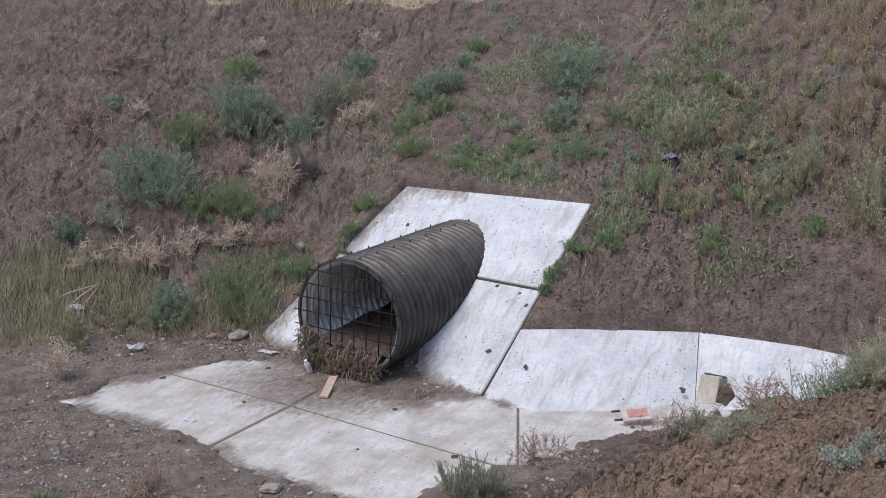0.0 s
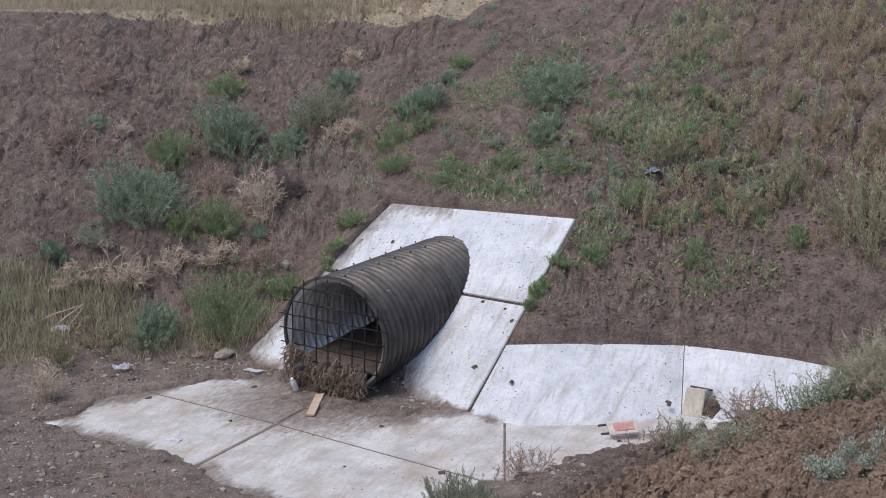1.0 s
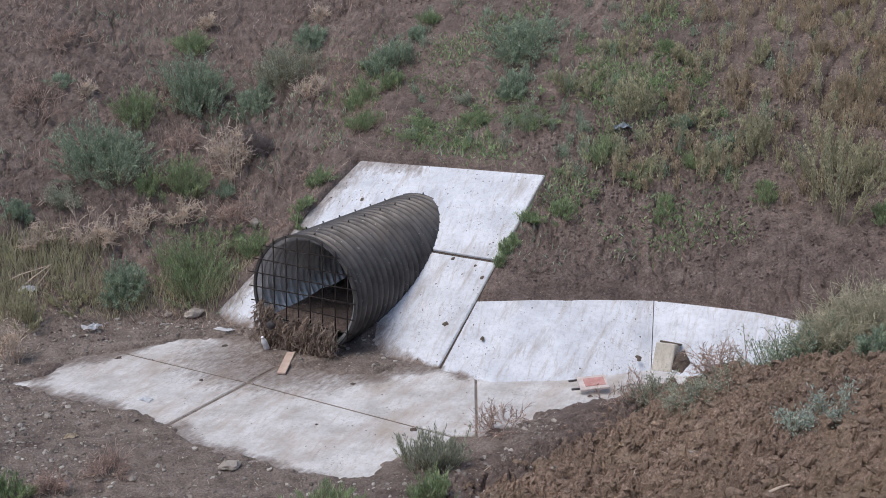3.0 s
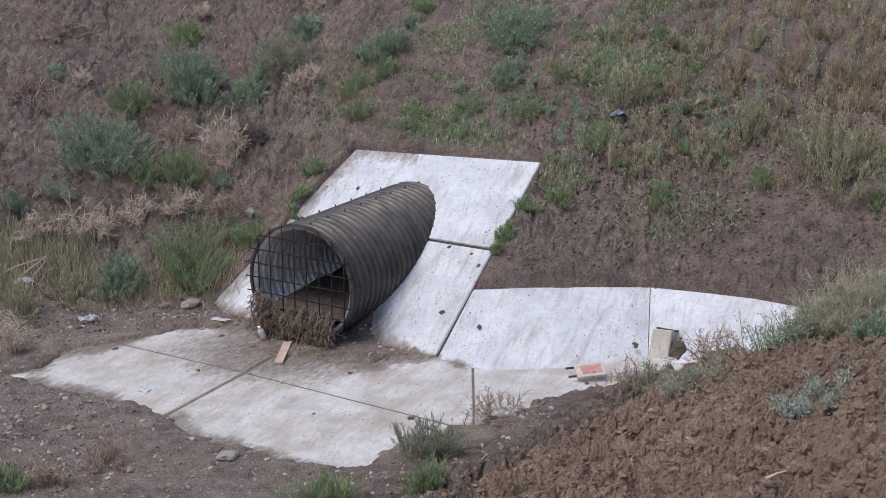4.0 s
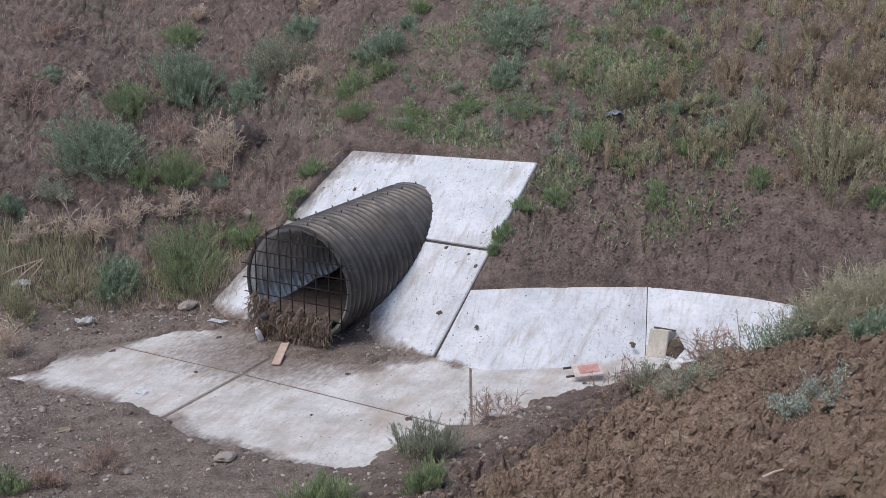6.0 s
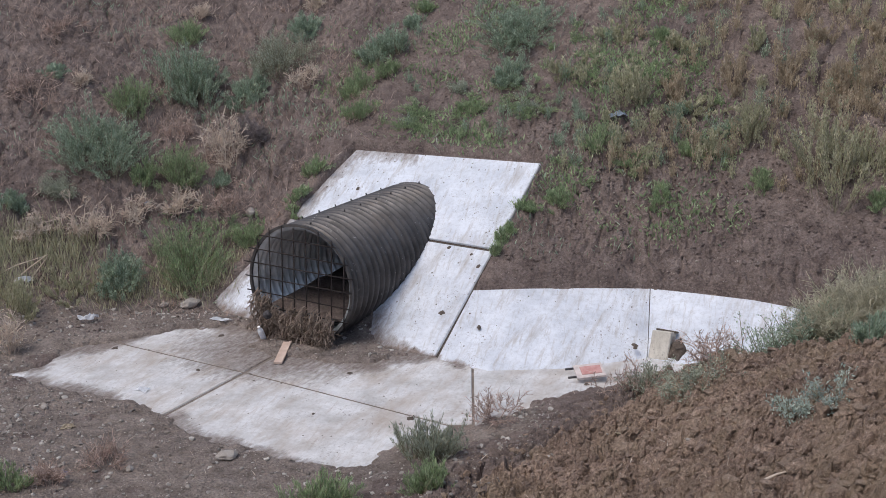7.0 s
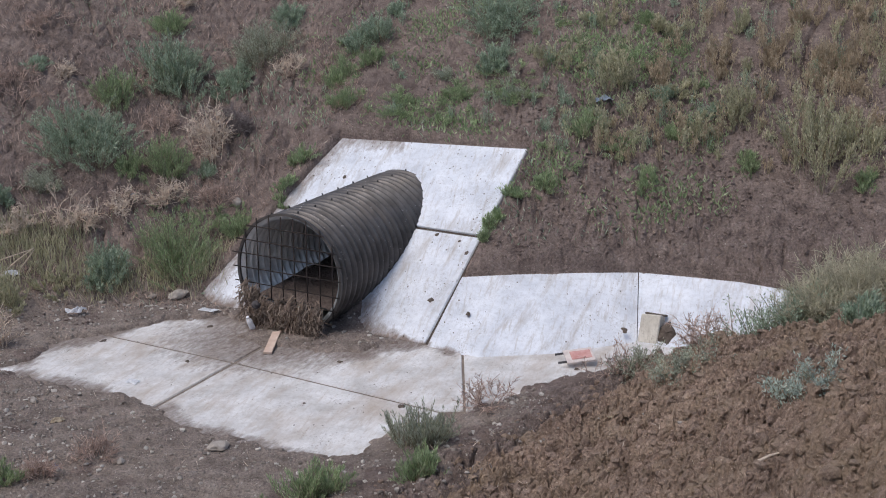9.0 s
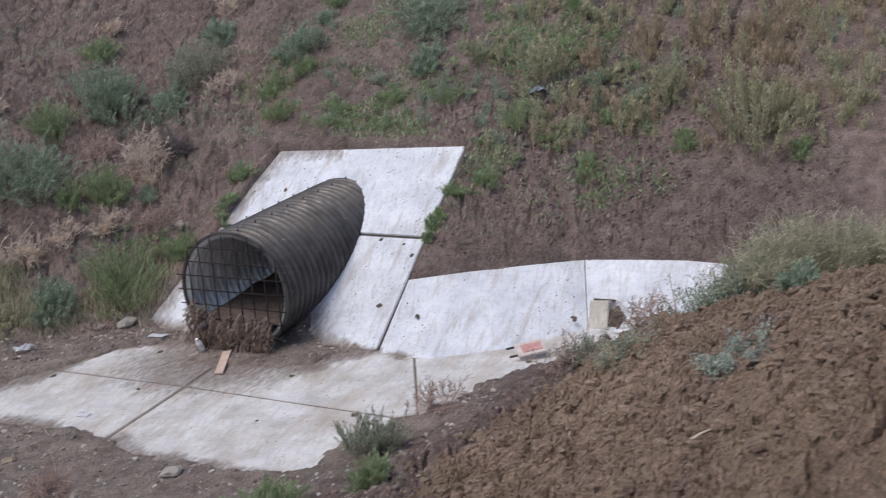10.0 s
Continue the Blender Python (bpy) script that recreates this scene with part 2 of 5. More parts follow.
def concrete_material(name, dark, light, stain, amount, mud=None, strong=0.6, grain=4.5):
    m, nt, b = material(name, 0.88)
    w = world_coords(nt)
    streak = world_coords(nt, (grain, 0.6, 0.6), YAW)
    base = ramp(nt, noise_node(nt, 2.6, 9, 0.68, w), (0.3, dark), (0.62, light))
    base = mix(nt, 0.8, base, ramp(nt, noise_node(nt, 24, 7, 0.75, w), (0.32, (0.78, 0.77, 0.76)), (0.5, (1, 1, 1)), (0.7, (1.06, 1.06, 1.06))), "MULTIPLY")
    s = noise_node(nt, 1.7, 9, 0.68, streak)
    base = mix(nt, ramp(nt, s, (amount[0], (0, 0, 0)), (amount[1], (strong, strong, strong))), base, stain)
    scratch = noise_node(nt, 3.2, 6, 0.7, world_coords(nt, (9, 1.2, 1.2), YAW - 0.25))
    base = mix(nt, ramp(nt, scratch, (0.53, (0, 0, 0)), (0.66, (0.45, 0.45, 0.45))), base, stain)
    spots = noise_node(nt, 42, 5, 0.7, w)
    patch = noise_node(nt, 2.4, 4, 0.6, w)
    both = nt.nodes.new("ShaderNodeMath")
    both.operation = "MULTIPLY"
    nt.links.new(ramp(nt, spots, (0.575, (0, 0, 0)), (0.63, (1, 1, 1))), both.inputs[0])
    nt.links.new(ramp(nt, patch, (0.50, (0, 0, 0)), (0.64, (0.85, 0.85, 0.85))), both.inputs[1])
    base = mix(nt, both.outputs[0], base, (0.20, 0.17, 0.15))
    if mud:
        # dried mud washed over the edges; the amount is laid down on each panel
        mud_tone = mix(nt, 0.8, mud, ramp(nt, noise_node(nt, 30, 7, 0.75, w), (0.3, (0.55, 0.55, 0.55)), (0.7, (1.5, 1.5, 1.5))), "MULTIPLY")
        at = nt.nodes.new("ShaderNodeAttribute")
        at.attribute_name = "mud"
        add = nt.nodes.new("ShaderNodeMath")
        add.operation = "MULTIPLY_ADD"
        nt.links.new(noise_node(nt, 9, 8, 0.72, world_coords(nt, (2.2, 0.8, 1), YAW)), add.inputs[0])
        add.inputs[1].default_value = 1.8
        nt.links.new(at.outputs["Fac"], add.inputs[2])
        base = mix(nt, ramp(nt, halved(nt, add.outputs[0]), (0.61, (0, 0, 0)), (0.75, (0.5, 0.5, 0.5)), (0.97, (1, 1, 1))), base, mud_tone)
    nt.links.new(base, b.inputs["Base Color"])
    bump(nt, b, noise_node(nt, 60, 8, 0.7, w), 0.4, 0.012)
    return m


M_WHITE = concrete_material("limewashed_concrete", (0.555, 0.585, 0.64), (0.765, 0.795, 0.85), (0.40, 0.355, 0.315), (0.53, 0.70), (0.23, 0.185, 0.16))
M_FLOOR = concrete_material("muddy_concrete", (0.47, 0.455, 0.44), (0.73, 0.725, 0.725), (0.41, 0.335, 0.272), (0.46, 0.70), (0.205, 0.168, 0.148), 0.8, 2.0)


def plain(name, a, c, rough=0.8, metal=0.0, scale=20, bumps=0.0):
    m, nt, b = material(name, rough, metal)
    n = noise_node(nt, scale, 5, 0.65, coords(nt))
    nt.links.new(ramp(nt, n, (0.3, a), (0.7, c)), b.inputs["Base Color"])
    if bumps:
        bump(nt, b, n, bumps, 0.01)
    return m


def pipe_material():
    m, nt, b = material("bitumen_coated_steel", 0.5, 0.55)
    w = world_coords(nt)
    base = ramp(nt, noise_node(nt, 5, 7, 0.65, w), (0.3, (0.068, 0.064, 0.064)), (0.7, (0.146, 0.139, 0.138)))
    dirt = ramp(nt, noise_node(nt, 2.3, 6, 0.6, w), (0.52, (0, 0, 0)), (0.75, (0.6, 0.6, 0.6)))
    base = mix(nt, dirt, base, (0.17, 0.148, 0.132))
    specks = ramp(nt, noise_node(nt, 30, 4, 0.65, w), (0.65, (0, 0, 0)), (0.70, (1, 1, 1)))
    base = mix(nt, specks, base, (0.36, 0.35, 0.35))
    nt.links.new(base, b.inputs["Base Color"])
    nt.links.new(ramp(nt, noise_node(nt, 9, 5, 0.6, w), (0.3, (0.34, 0.34, 0.34)), (0.7, (0.6, 0.6, 0.6))), b.inputs["Roughness"])
    bump(nt, b, noise_node(nt, 50, 4, 0.6, w), 0.15, 0.005)
    return m


M_PIPE = pipe_material()
M_LINER = plain("dull_galvanised_steel", (0.50, 0.525, 0.55), (0.72, 0.745, 0.77), 0.36, 0.65, 9, 0.1)
M_BAR = plain("dark_rusty_rebar", (0.022, 0.020, 0.021), (0.055, 0.042, 0.038), 0.75, 0.4, 30)
M_BOLT = plain("blackened_bolt", (0.02, 0.02, 0.022), (0.05, 0.05, 0.052), 0.6, 0.5)


def leaf_material(name, *cols, rough=0.7):
    m, nt, b = material(name, rough)
    g = nt.nodes.new("ShaderNodeNewGeometry")
    n = len(cols)
    col = ramp(nt, g.outputs["Random Per Island"], *[(i / max(1, n - 1), c) for i, c in enumerate(cols)])
    w = world_coords(nt)
    col = mix(nt, 1.0, col, ramp(nt, noise_node(nt, 7, 3, 0.5, w), (0.3, (0.75, 0.75, 0.75)), (0.7, (1.2, 1.2, 1.2))), "MULTIPLY")
    nt.links.new(col, b.inputs["Base Color"])
    tr = nt.nodes.new("ShaderNodeBsdfTranslucent")
    nt.links.new(col, tr.inputs["Color"])
    ms = nt.nodes.new("ShaderNodeMixShader")
    ms.inputs[0].default_value = 0.35
    nt.links.new(b.outputs[0], ms.inputs[1])
    nt.links.new(tr.outputs[0], ms.inputs[2])
    nt.links.new(ms.outputs[0], nt.nodes["Material Output"].inputs["Surface"])
    return m


M_SAGE = leaf_material("sage_leaf", (0.245, 0.318, 0.22), (0.365, 0.45, 0.33), (0.51, 0.585, 0.46))
M_GREEN = leaf_material("green_leaf", (0.225, 0.305, 0.155), (0.345, 0.435, 0.24), (0.49, 0.56, 0.36))
M_OLIVE = leaf_material("olive_grass_leaf", (0.37, 0.37, 0.235), (0.50, 0.485, 0.325), (0.65, 0.60, 0.44))
M_STRAW = leaf_material("dry_straw", (0.54, 0.44, 0.36), (0.72, 0.61, 0.51), (0.86, 0.77, 0.67))
M_FIELD = leaf_material("field_straw", (0.42, 0.36, 0.25), (0.58, 0.50, 0.37), (0.66, 0.60, 0.48))
M_TAN = leaf_material("tan_seed_grass", (0.385, 0.31, 0.215), (0.51, 0.415, 0.30), (0.65, 0.55, 0.42))
M_PINKDRY = leaf_material("reddish_dry_brush", (0.38, 0.275, 0.23), (0.53, 0.40, 0.34), (0.69, 0.56, 0.49))
M_SCRUB = leaf_material("grey_olive_scrub", (0.40, 0.385, 0.28), (0.55, 0.52, 0.39), (0.68, 0.63, 0.49))
M_SILVER = leaf_material("silvery_leaf", (0.33, 0.40, 0.34), (0.46, 0.53, 0.46), (0.60, 0.66, 0.58))
M_DUSK = leaf_material("dark_dead_twig", (0.20, 0.165, 0.16), (0.30, 0.255, 0.25), (0.42, 0.365, 0.355))
M_PALE = leaf_material("pale_sage_leaf", (0.30, 0.33, 0.25), (0.42, 0.45, 0.35), (0.54, 0.56, 0.46))
M_STEM = plain("woody_stem", (0.20, 0.18, 0.12), (0.33, 0.30, 0.22), 0.9)
M_STONE = plain("pale_stone", (0.28, 0.25, 0.22), (0.46, 0.42, 0.38), 0.9, 0, 14, 0.4)
M_PEBBLE = leaf_material("grey_pebble", (0.24, 0.205, 0.18), (0.40, 0.355, 0.32), (0.72, 0.68, 0.63))


# ---- helpers of the build ----
def part(name, bm, mat, parent=None, label=""):
    me = bpy.data.meshes.new(name)
    bm.to_mesh(me)
    bm.free()
    return part_mesh(name, me, mat, parent, label)


def part_mesh(name, me, mat, parent=None, label=""):
    if mat is not None:
        me.materials.append(mat)
    ob = new(name, me)
    ob.parent = parent
    if label:
        tagged(ob, label)
    return ob


def thing(name, label, category, group="", kind="", at=(0, 0, 0)):
    ob = new(name)
    ob.location = at
    return tagged(ob, label, category, group, kind)


def mesh_of(verts, faces, smooth=False):
    me = bpy.data.meshes.new("mesh")
    me.from_pydata([tuple(v) for v in verts] if not isinstance(verts, np.ndarray) else verts.tolist(), [], faces if isinstance(faces, list) else faces.tolist())
    if smooth:
        me.polygons.foreach_set("use_smooth", [True] * len(me.polygons))
    me.update()
    return me

# ---- ground: one sheet from the channel floor to the horizon ----
def spread2(lo, split, hi, first, second, reach, grow=1.22):
    """Grid lines with two spacings inside and wider and wider ones outside."""
    inner = list(np.arange(lo, split, first)) + list(np.arange(split, hi, second))
    left, right, a, b, wa, wb = [], [], inner[0], inner[-1], first, second
    while b < reach:
        wa, wb = wa * grow, wb * grow
        a, b = a - wa, b + wb
        left.append(a)
        right.append(b)
    return np.array(left[::-1] + inner + right)


gx, gy = spread2(-6.3, 0.0, 4.9, 0.024, 0.013, 900), spread2(4.5, 11.2, 21.8, 0.013, 0.023, 900)
GX, GY = np.meshgrid(gx, gy)
GZ = soil(GX.ravel(), GY.ravel())
gv = np.column_stack([GX.ravel(), GY.ravel(), GZ])
nx, ny = len(gx), len(gy)
ii, jj = np.meshgrid(np.arange(nx - 1), np.arange(ny - 1))
k0 = (jj * nx + ii).ravel()
gf = np.column_stack([k0, k0 + 1, k0 + nx + 1, k0 + nx])
rel = gv - MOUTH
along = rel @ AXIS
off = np.linalg.norm(rel - along[:, None] * AXIS, axis=1)
inside = (off < 0.60) & (along > 0.10) & (along < 6.5)
gf = gf[~inside[gf].any(axis=1)]
ground_mesh = bpy.data.meshes.new("ground")
ground_mesh.vertices.add(len(gv))
ground_mesh.vertices.foreach_set("co", gv.astype(np.float32).ravel())
ground_mesh.loops.add(gf.size)
ground_mesh.loops.foreach_set("vertex_index", gf.astype(np.int32).ravel())
ground_mesh.polygons.add(len(gf))
ground_mesh.polygons.foreach_set("loop_start", np.arange(0, gf.size, 4, dtype=np.int32))
ground_mesh.polygons.foreach_set("use_smooth", np.ones(len(gf), bool))
ground_mesh.update(calc_edges=True)
ground_mesh.materials.append(M_SOIL)
ground_mesh.materials.append(M_CLOD)
mid = gv[gf].mean(axis=1)
dug = (mid[:, 0] + 0.72) * 0.719 - (mid[:, 1] - 9.72) * 0.695 + 0.8 * fbm(mid[:, 0] * 2, mid[:, 1] * 2, 91, 4)
is_dug = (dug > 1.2) & (mid[:, 1] > 4) & (mid[:, 1] < 12) & (mid[:, 0] > 0)
ground_mesh.polygons.foreach_set("use_smooth", ~is_dug)
ground_mesh.materials.append(M_SILT)
flat = land(mid[:, 0], mid[:, 1], False) + 0.25 * fbm(mid[:, 0] * 2.5, mid[:, 1] * 2.5, 93, 4) < 0.12
ground_mesh.materials.append(M_FIELD_SOIL)
field = (mid[:, 1] > 19.5) & (mid[:, 2] > TOP - 0.10 + 0.12 * fbm(mid[:, 0] * 2, mid[:, 1] * 2, 97, 3)) & (mid[:, 0] < 0.3)
ground_mesh.polygons.foreach_set("material_index", np.where(field, 3, np.where(is_dug, 1, np.where(flat, 2, 0))).astype(np.int32))
ground = tagged(new("ground", ground_mesh), "bare brown cracked soil of a dug channel and its banks", "ground", kind="structure")


def ground_at(x, y):
    """Height of the finished ground sheet."""
    x, y = np.asarray(x, float), np.asarray(y, float)
    i, j = np.clip(np.searchsorted(gx, x) - 1, 0, nx - 2), np.clip(np.searchsorted(gy, y) - 1, 0, ny - 2)
    fx, fy = (x - gx[i]) / (gx[i + 1] - gx[i]), (y - gy[j]) / (gy[j + 1] - gy[j])
    g = GZ.reshape(ny, nx)
    return (g[j, i] * (1 - fx) + g[j, i + 1] * fx) * (1 - fy) + (g[j + 1, i] * (1 - fx) + g[j + 1, i + 1] * fx) * fy


def height(x, y):
    return float(ground_at(x, y))


# ---- concrete lining ----
def cut_by_pipe(ob, radius=0.621):
    bm = bmesh.new()
    bmesh.ops.create_cone(bm, cap_ends=True, segments=64, radius1=radius, radius2=radius, depth=8.0)
    me = bpy.data.meshes.new("cutter")
    q = Vector(AXIS).to_track_quat("Z", "Y").to_matrix().to_4x4()
    bm.transform(Matrix.Translation(Vector(MOUTH) + Vector(AXIS) * 3.6) @ q)
    bm.to_mesh(me)
    bm.free()
    cutter = new("cutter", me)
    mod = ob.modifiers.new("hole", "BOOLEAN")
    mod.operation, mod.object, mod.solver = "DIFFERENCE", cutter, "EXACT"
    bpy.context.view_layer.update()
    cut = bpy.data.meshes.new_from_object(ob.evaluated_get(bpy.context.evaluated_depsgraph_get()))
    ob.modifiers.clear()
    ob.data = cut
    bpy.data.objects.remove(cutter)


def crossed(bm, pitch=0.07):
    """Cuts a mesh along an even net in plan and lays down how muddy each point is."""
    xs, ys = [v.co.x for v in bm.verts], [v.co.y for v in bm.verts]
    for lo, hi, nrm in ((min(xs), max(xs), (1, 0, 0)), (min(ys), max(ys), (0, 1, 0))):
        for c in np.arange(lo + pitch, hi, pitch):
            bmesh.ops.bisect_plane(bm, geom=bm.verts[:] + bm.edges[:] + bm.faces[:], plane_co=Vector(nrm) * c, plane_no=nrm, dist=1e-5)
    lay = bm.verts.layers.float.new("mud")
    co = np.array([v.co[:] for v in bm.verts])
    m = mud_at(co[:, 0], co[:, 1], co[:, 2])
    for v, q in zip(bm.verts, m):
        v[lay] = float(q)
    return bm


def mud_at(x, y, z):
    edge = poly_dist(x, y, FLOOR)
    wet = 1 - step(0.0, 0.24, -edge + 0.0 + 0.30 * fbm(x * 2.6, y * 2.6, 131, 4))
    run = 0.95 * (1 - step(0.3, 1.45, np.hypot((x + 1.55) * 0.75, y - 12.6)))
    hidden = (x > 0.25) & (y > 11.9)
    low = np.maximum(np.where(hidden, 0.0, wet), run) * (z < 0.02)
    du = (x - TOE[0]) * U2[0] + (y - TOE[1]) * U2[1]
    foot = (1 - step(0.0, 0.09, z)) * 0.35 + 0.75 * (1 - step(0.0, 0.30, -poly_dist(x, y, SLAB_1))) * (x < -0.3)
    return np.where(z < 0.02, low, foot)


def slab(name, corners, thick, mat, parent, gap=0.012, label=""):
    """A slab over a four-sided or longer outline given in 3D, with chamfered edges."""
    pts = [Vector(c) for c in corners]
    mid = sum(pts, Vector()) / len(pts)
    n = Vector((0, 0, 0))
    for k in range(len(pts)):
        a, b = pts[k] - mid, pts[(k + 1) % len(pts)] - mid
        n += a.cross(b)
    n.normalize()
    if n.z < 0:
        n = -n
        pts.reverse()
    pts = [p + (mid - p).normalized() * gap for p in pts]
    bm = bmesh.new()
    rings = []
    for shrink, depth in ((0.012, 0.0), (0.0, -0.014), (0.0, -thick)):
        rings.append([bm.verts.new(p + (mid - p).normalized() * shrink + n * depth) for p in pts])
    m = len(pts)
    bm.faces.new(rings[0])
    bm.faces.new(rings[2][::-1])
    for a, b in zip(rings, rings[1:]):
        for k in range(m):
            bm.faces.new((a[k], b[k], b[(k + 1) % m], a[(k + 1) % m]))
    return part(name, crossed(bm), mat, parent, label)


def uvp(v, s):
    """A point on the pipe's slope: v along the bank, s metres up the slope."""
    p = uv_to_xy(v, s * math.cos(SLOPE))
    return (p[0], p[1], s * math.sin(SLOPE))


def uv0(v, u, z=0.0):
    p = uv_to_xy(v, u)
    return (p[0], p[1], z)


apron = tagged(new("slope_apron"), "white limewashed concrete slabs lining the slope round the pipe", "slope lining", kind="structure")
low = slab("panel", [uvp(0, 0.0), uvp(-0.05, 1.545), uvp(-2.74, 1.545), uvp(-2.98, 0.0)], 0.12, M_WHITE, apron)
high = slab("panel", [uvp(-0.05, 1.575), uvp(-0.10, 3.0), uvp(-2.52, 2.83), uvp(-2.74, 1.575)], 0.12, M_WHITE, apron)
cut_by_pipe(low)
cut_by_pipe(high)

M_JOINT = plain("joint_dirt", (0.045, 0.036, 0.031), (0.11, 0.088, 0.074), 0.95, 0, 25, 0.4)
M_SILTED = plain("silted_joint", (0.12, 0.095, 0.08), (0.27, 0.225, 0.19), 0.95, 0, 9, 0.4)
bm = bmesh.new()
bm.faces.new([bm.verts.new(Vector(q) - Vector((0, 0, 0.022))) for q in (uvp(0.035, 0.0), uvp(-0.02, 1.9), uvp(-2.6, 1.9), uvp(-2.9, 0.0))])
fill = part("joint", bm, M_JOINT, apron, "dirt packed in the joints")
cut_by_pipe(fill)
floor = tagged(new("floor"), "mud-stained pale concrete slabs of the channel floor", "floor", kind="structure")
slab("panel", [uv0(-1.404, 0.0), uv0(0, 0.03), (0.273, 12.14, 0), (0.253, 10.76, 0), uv0(0.9, -1.325), uv0(-1.404, -1.235)], 0.12, M_FLOOR, floor, gap=0.0)
slab("panel", [uv0(-4.3, 0.6), uv0(-2.6, 0.6), uv0(-1.434, -0.02), uv0(-1.434, -1.235), uv0(-4.3, -1.235)], 0.12, M_FLOOR, floor, gap=0.0)
slab("panel", [uv0(-4.3, -1.265), uv0(-1.434, -1.265), uv0(-1.434, -2.9), uv0(-4.3, -2.9)], 0.12, M_FLOOR, floor, gap=0.0)
slab("panel", [uv0(-1.404, -1.265), uv0(0.9, -1.355), uv0(1.4, -2.9), uv0(-1.404, -2.9)], 0.12, M_FLOOR, floor, gap=0.0)
slab("panel", [(0.289, 12.13, 0), (1.0, 12.19, 0), (2.0, 12.60, 0), (2.6, 12.0, 0), (2.2, 10.6, 0), (0.269, 10.74, 0)], 0.12, M_FLOOR, floor, gap=0.0)


bm = bmesh.new()
bm.faces.new([bm.verts.new(q) for q in (uv0(-4.2, 0.3, -0.010), uv0(-4.2, -2.8, -0.010), uv0(1.2, -2.8, -0.010), (2.2, 10.8, -0.010), (2.2, 12.3, -0.010), (0.4, 12.3, -0.010), uv0(0.05, 0.05, -0.010), uv0(-0.6, 0.0, -0.010), uv0(-2.6, 0.3, -0.010))])
part("joint", bm, M_SILTED, floor, "brown mud packed in the joints")


def bent_slab(name, top, bottom, thick, mat, parent):
    """A slab lofted between an upper and a lower edge of equally many points."""
    bm = bmesh.new()
    rows = []
    steps = 8
    for r in range(steps + 1):
        t = r / steps
        rows.append([Vector(a).lerp(Vector(b), t) for a, b in zip(top, bottom)])
    down = Vector((0.0, 0.35, -0.94)) * thick
    up = [[bm.verts.new(p) for p in row] for row in rows]
    lo = [[bm.verts.new(p + down) for p in row] for row in rows]
    n = len(top)
    for r in range(steps):
        for k in range(n - 1):
            bm.faces.new((up[r][k], up[r + 1][k], up[r + 1][k + 1], up[r][k + 1]))
            bm.faces.new((lo[r][k + 1], lo[r + 1][k + 1], lo[r + 1][k], lo[r][k]))
        bm.faces.new((up[r][0], lo[r][0], lo[r + 1][0], up[r + 1][0]))
        bm.faces.new((up[r + 1][-1], lo[r + 1][-1], lo[r][-1], up[r][-1]))
    for k in range(n - 1):
        bm.faces.new((up[0][k + 1], lo[0][k + 1], lo[0][k], up[0][k]))
        bm.faces.new((up[-1][k], lo[-1][k], lo[-1][k + 1], up[-1][k + 1]))
    bmesh.ops.recalc_face_normals(bm, faces=bm.faces[:])
    return part(name, crossed(bm), mat, parent)


wing = tagged(new("wing_lining"), "low white limewashed concrete slabs lining the foot of the bank", "slope lining", kind="structure")
bent_slab("panel", [(0.305, 13.085, 0.465), (0.9, 13.09, 0.485), (1.5, 13.11, 0.485), (2.147, 13.12, 0.48)],
          [(-0.068, 12.322, 0.0), (0.42, 12.0, -0.005), (1.15, 12.06, -0.005), (2.032, 12.362, 0.0)], 0.12, M_WHITE, wing)
bent_slab("panel", [(2.156, 13.116, 0.48), (2.6, 12.94, 0.49), (3.13, 12.72, 0.495), (4.1, 12.15, 0.48)],
          [(2.04, 12.37, 0.0), (2.5, 12.1, 0.0), (3.0, 11.8, 0.0), (3.7, 11.3, 0.0)], 0.12, M_WHITE, wing)

# ---- the corrugated pipe ----
PQ = Vector(AXIS).to_track_quat("Z", "Y").to_matrix()
P_UP = Vector((0, 0, 1)) - Vector(AXIS) * AXIS[2]
P_UP.normalize()
P_SIDE = Vector(AXIS).cross(P_UP)          # to the right, seen from outside
PITCH, RADIUS, WAVE = 0.104, 0.600, 0.031


def on_pipe(s, ang, r):
    """s along the pipe, ang from the top towards the right, r from its middle."""
    return Vector(MOUTH) + Vector(AXIS) * s + P_SIDE * (r * math.sin(ang)) + P_UP * (r * math.cos(ang))


pipe = thing("culvert_pipe", "large dark corrugated steel pipe with a barred mouth", "pipe", at=tuple(MOUTH))
pipe_inv = Matrix.Translation(-Vector(MOUTH))


def pipe_part(name, bm, mat, label="", parent=None):
    bm.transform(pipe_inv)
    return part(name, bm, mat, parent or pipe, label)


SEG, per, length = 88, 10, 5.2
count = int(length / PITCH * per)


def shell(inset):
    bm = bmesh.new()
    rows = []
    for k in range(count + 1):
        s = k * PITCH / per
        r = RADIUS + WAVE * math.cos(2 * math.pi * s / PITCH) - inset
        rows.append([bm.verts.new(on_pipe(s, 2 * math.pi * a / SEG, r)) for a in range(SEG)])
    for a, b in zip(rows, rows[1:]):
        for k in range(SEG):
            q = (a[k], a[(k + 1) % SEG], b[(k + 1) % SEG], b[k])
            bm.faces.new(q if inset == 0 else q[::-1]).smooth = True
    if inset:
        bm.faces.new(rows[-1])
    return bm


barrel = pipe_part("barrel", shell(0), M_PIPE)
pipe_part("inner_wall", shell(0.006), M_LINER, "dull galvanised inner wall")


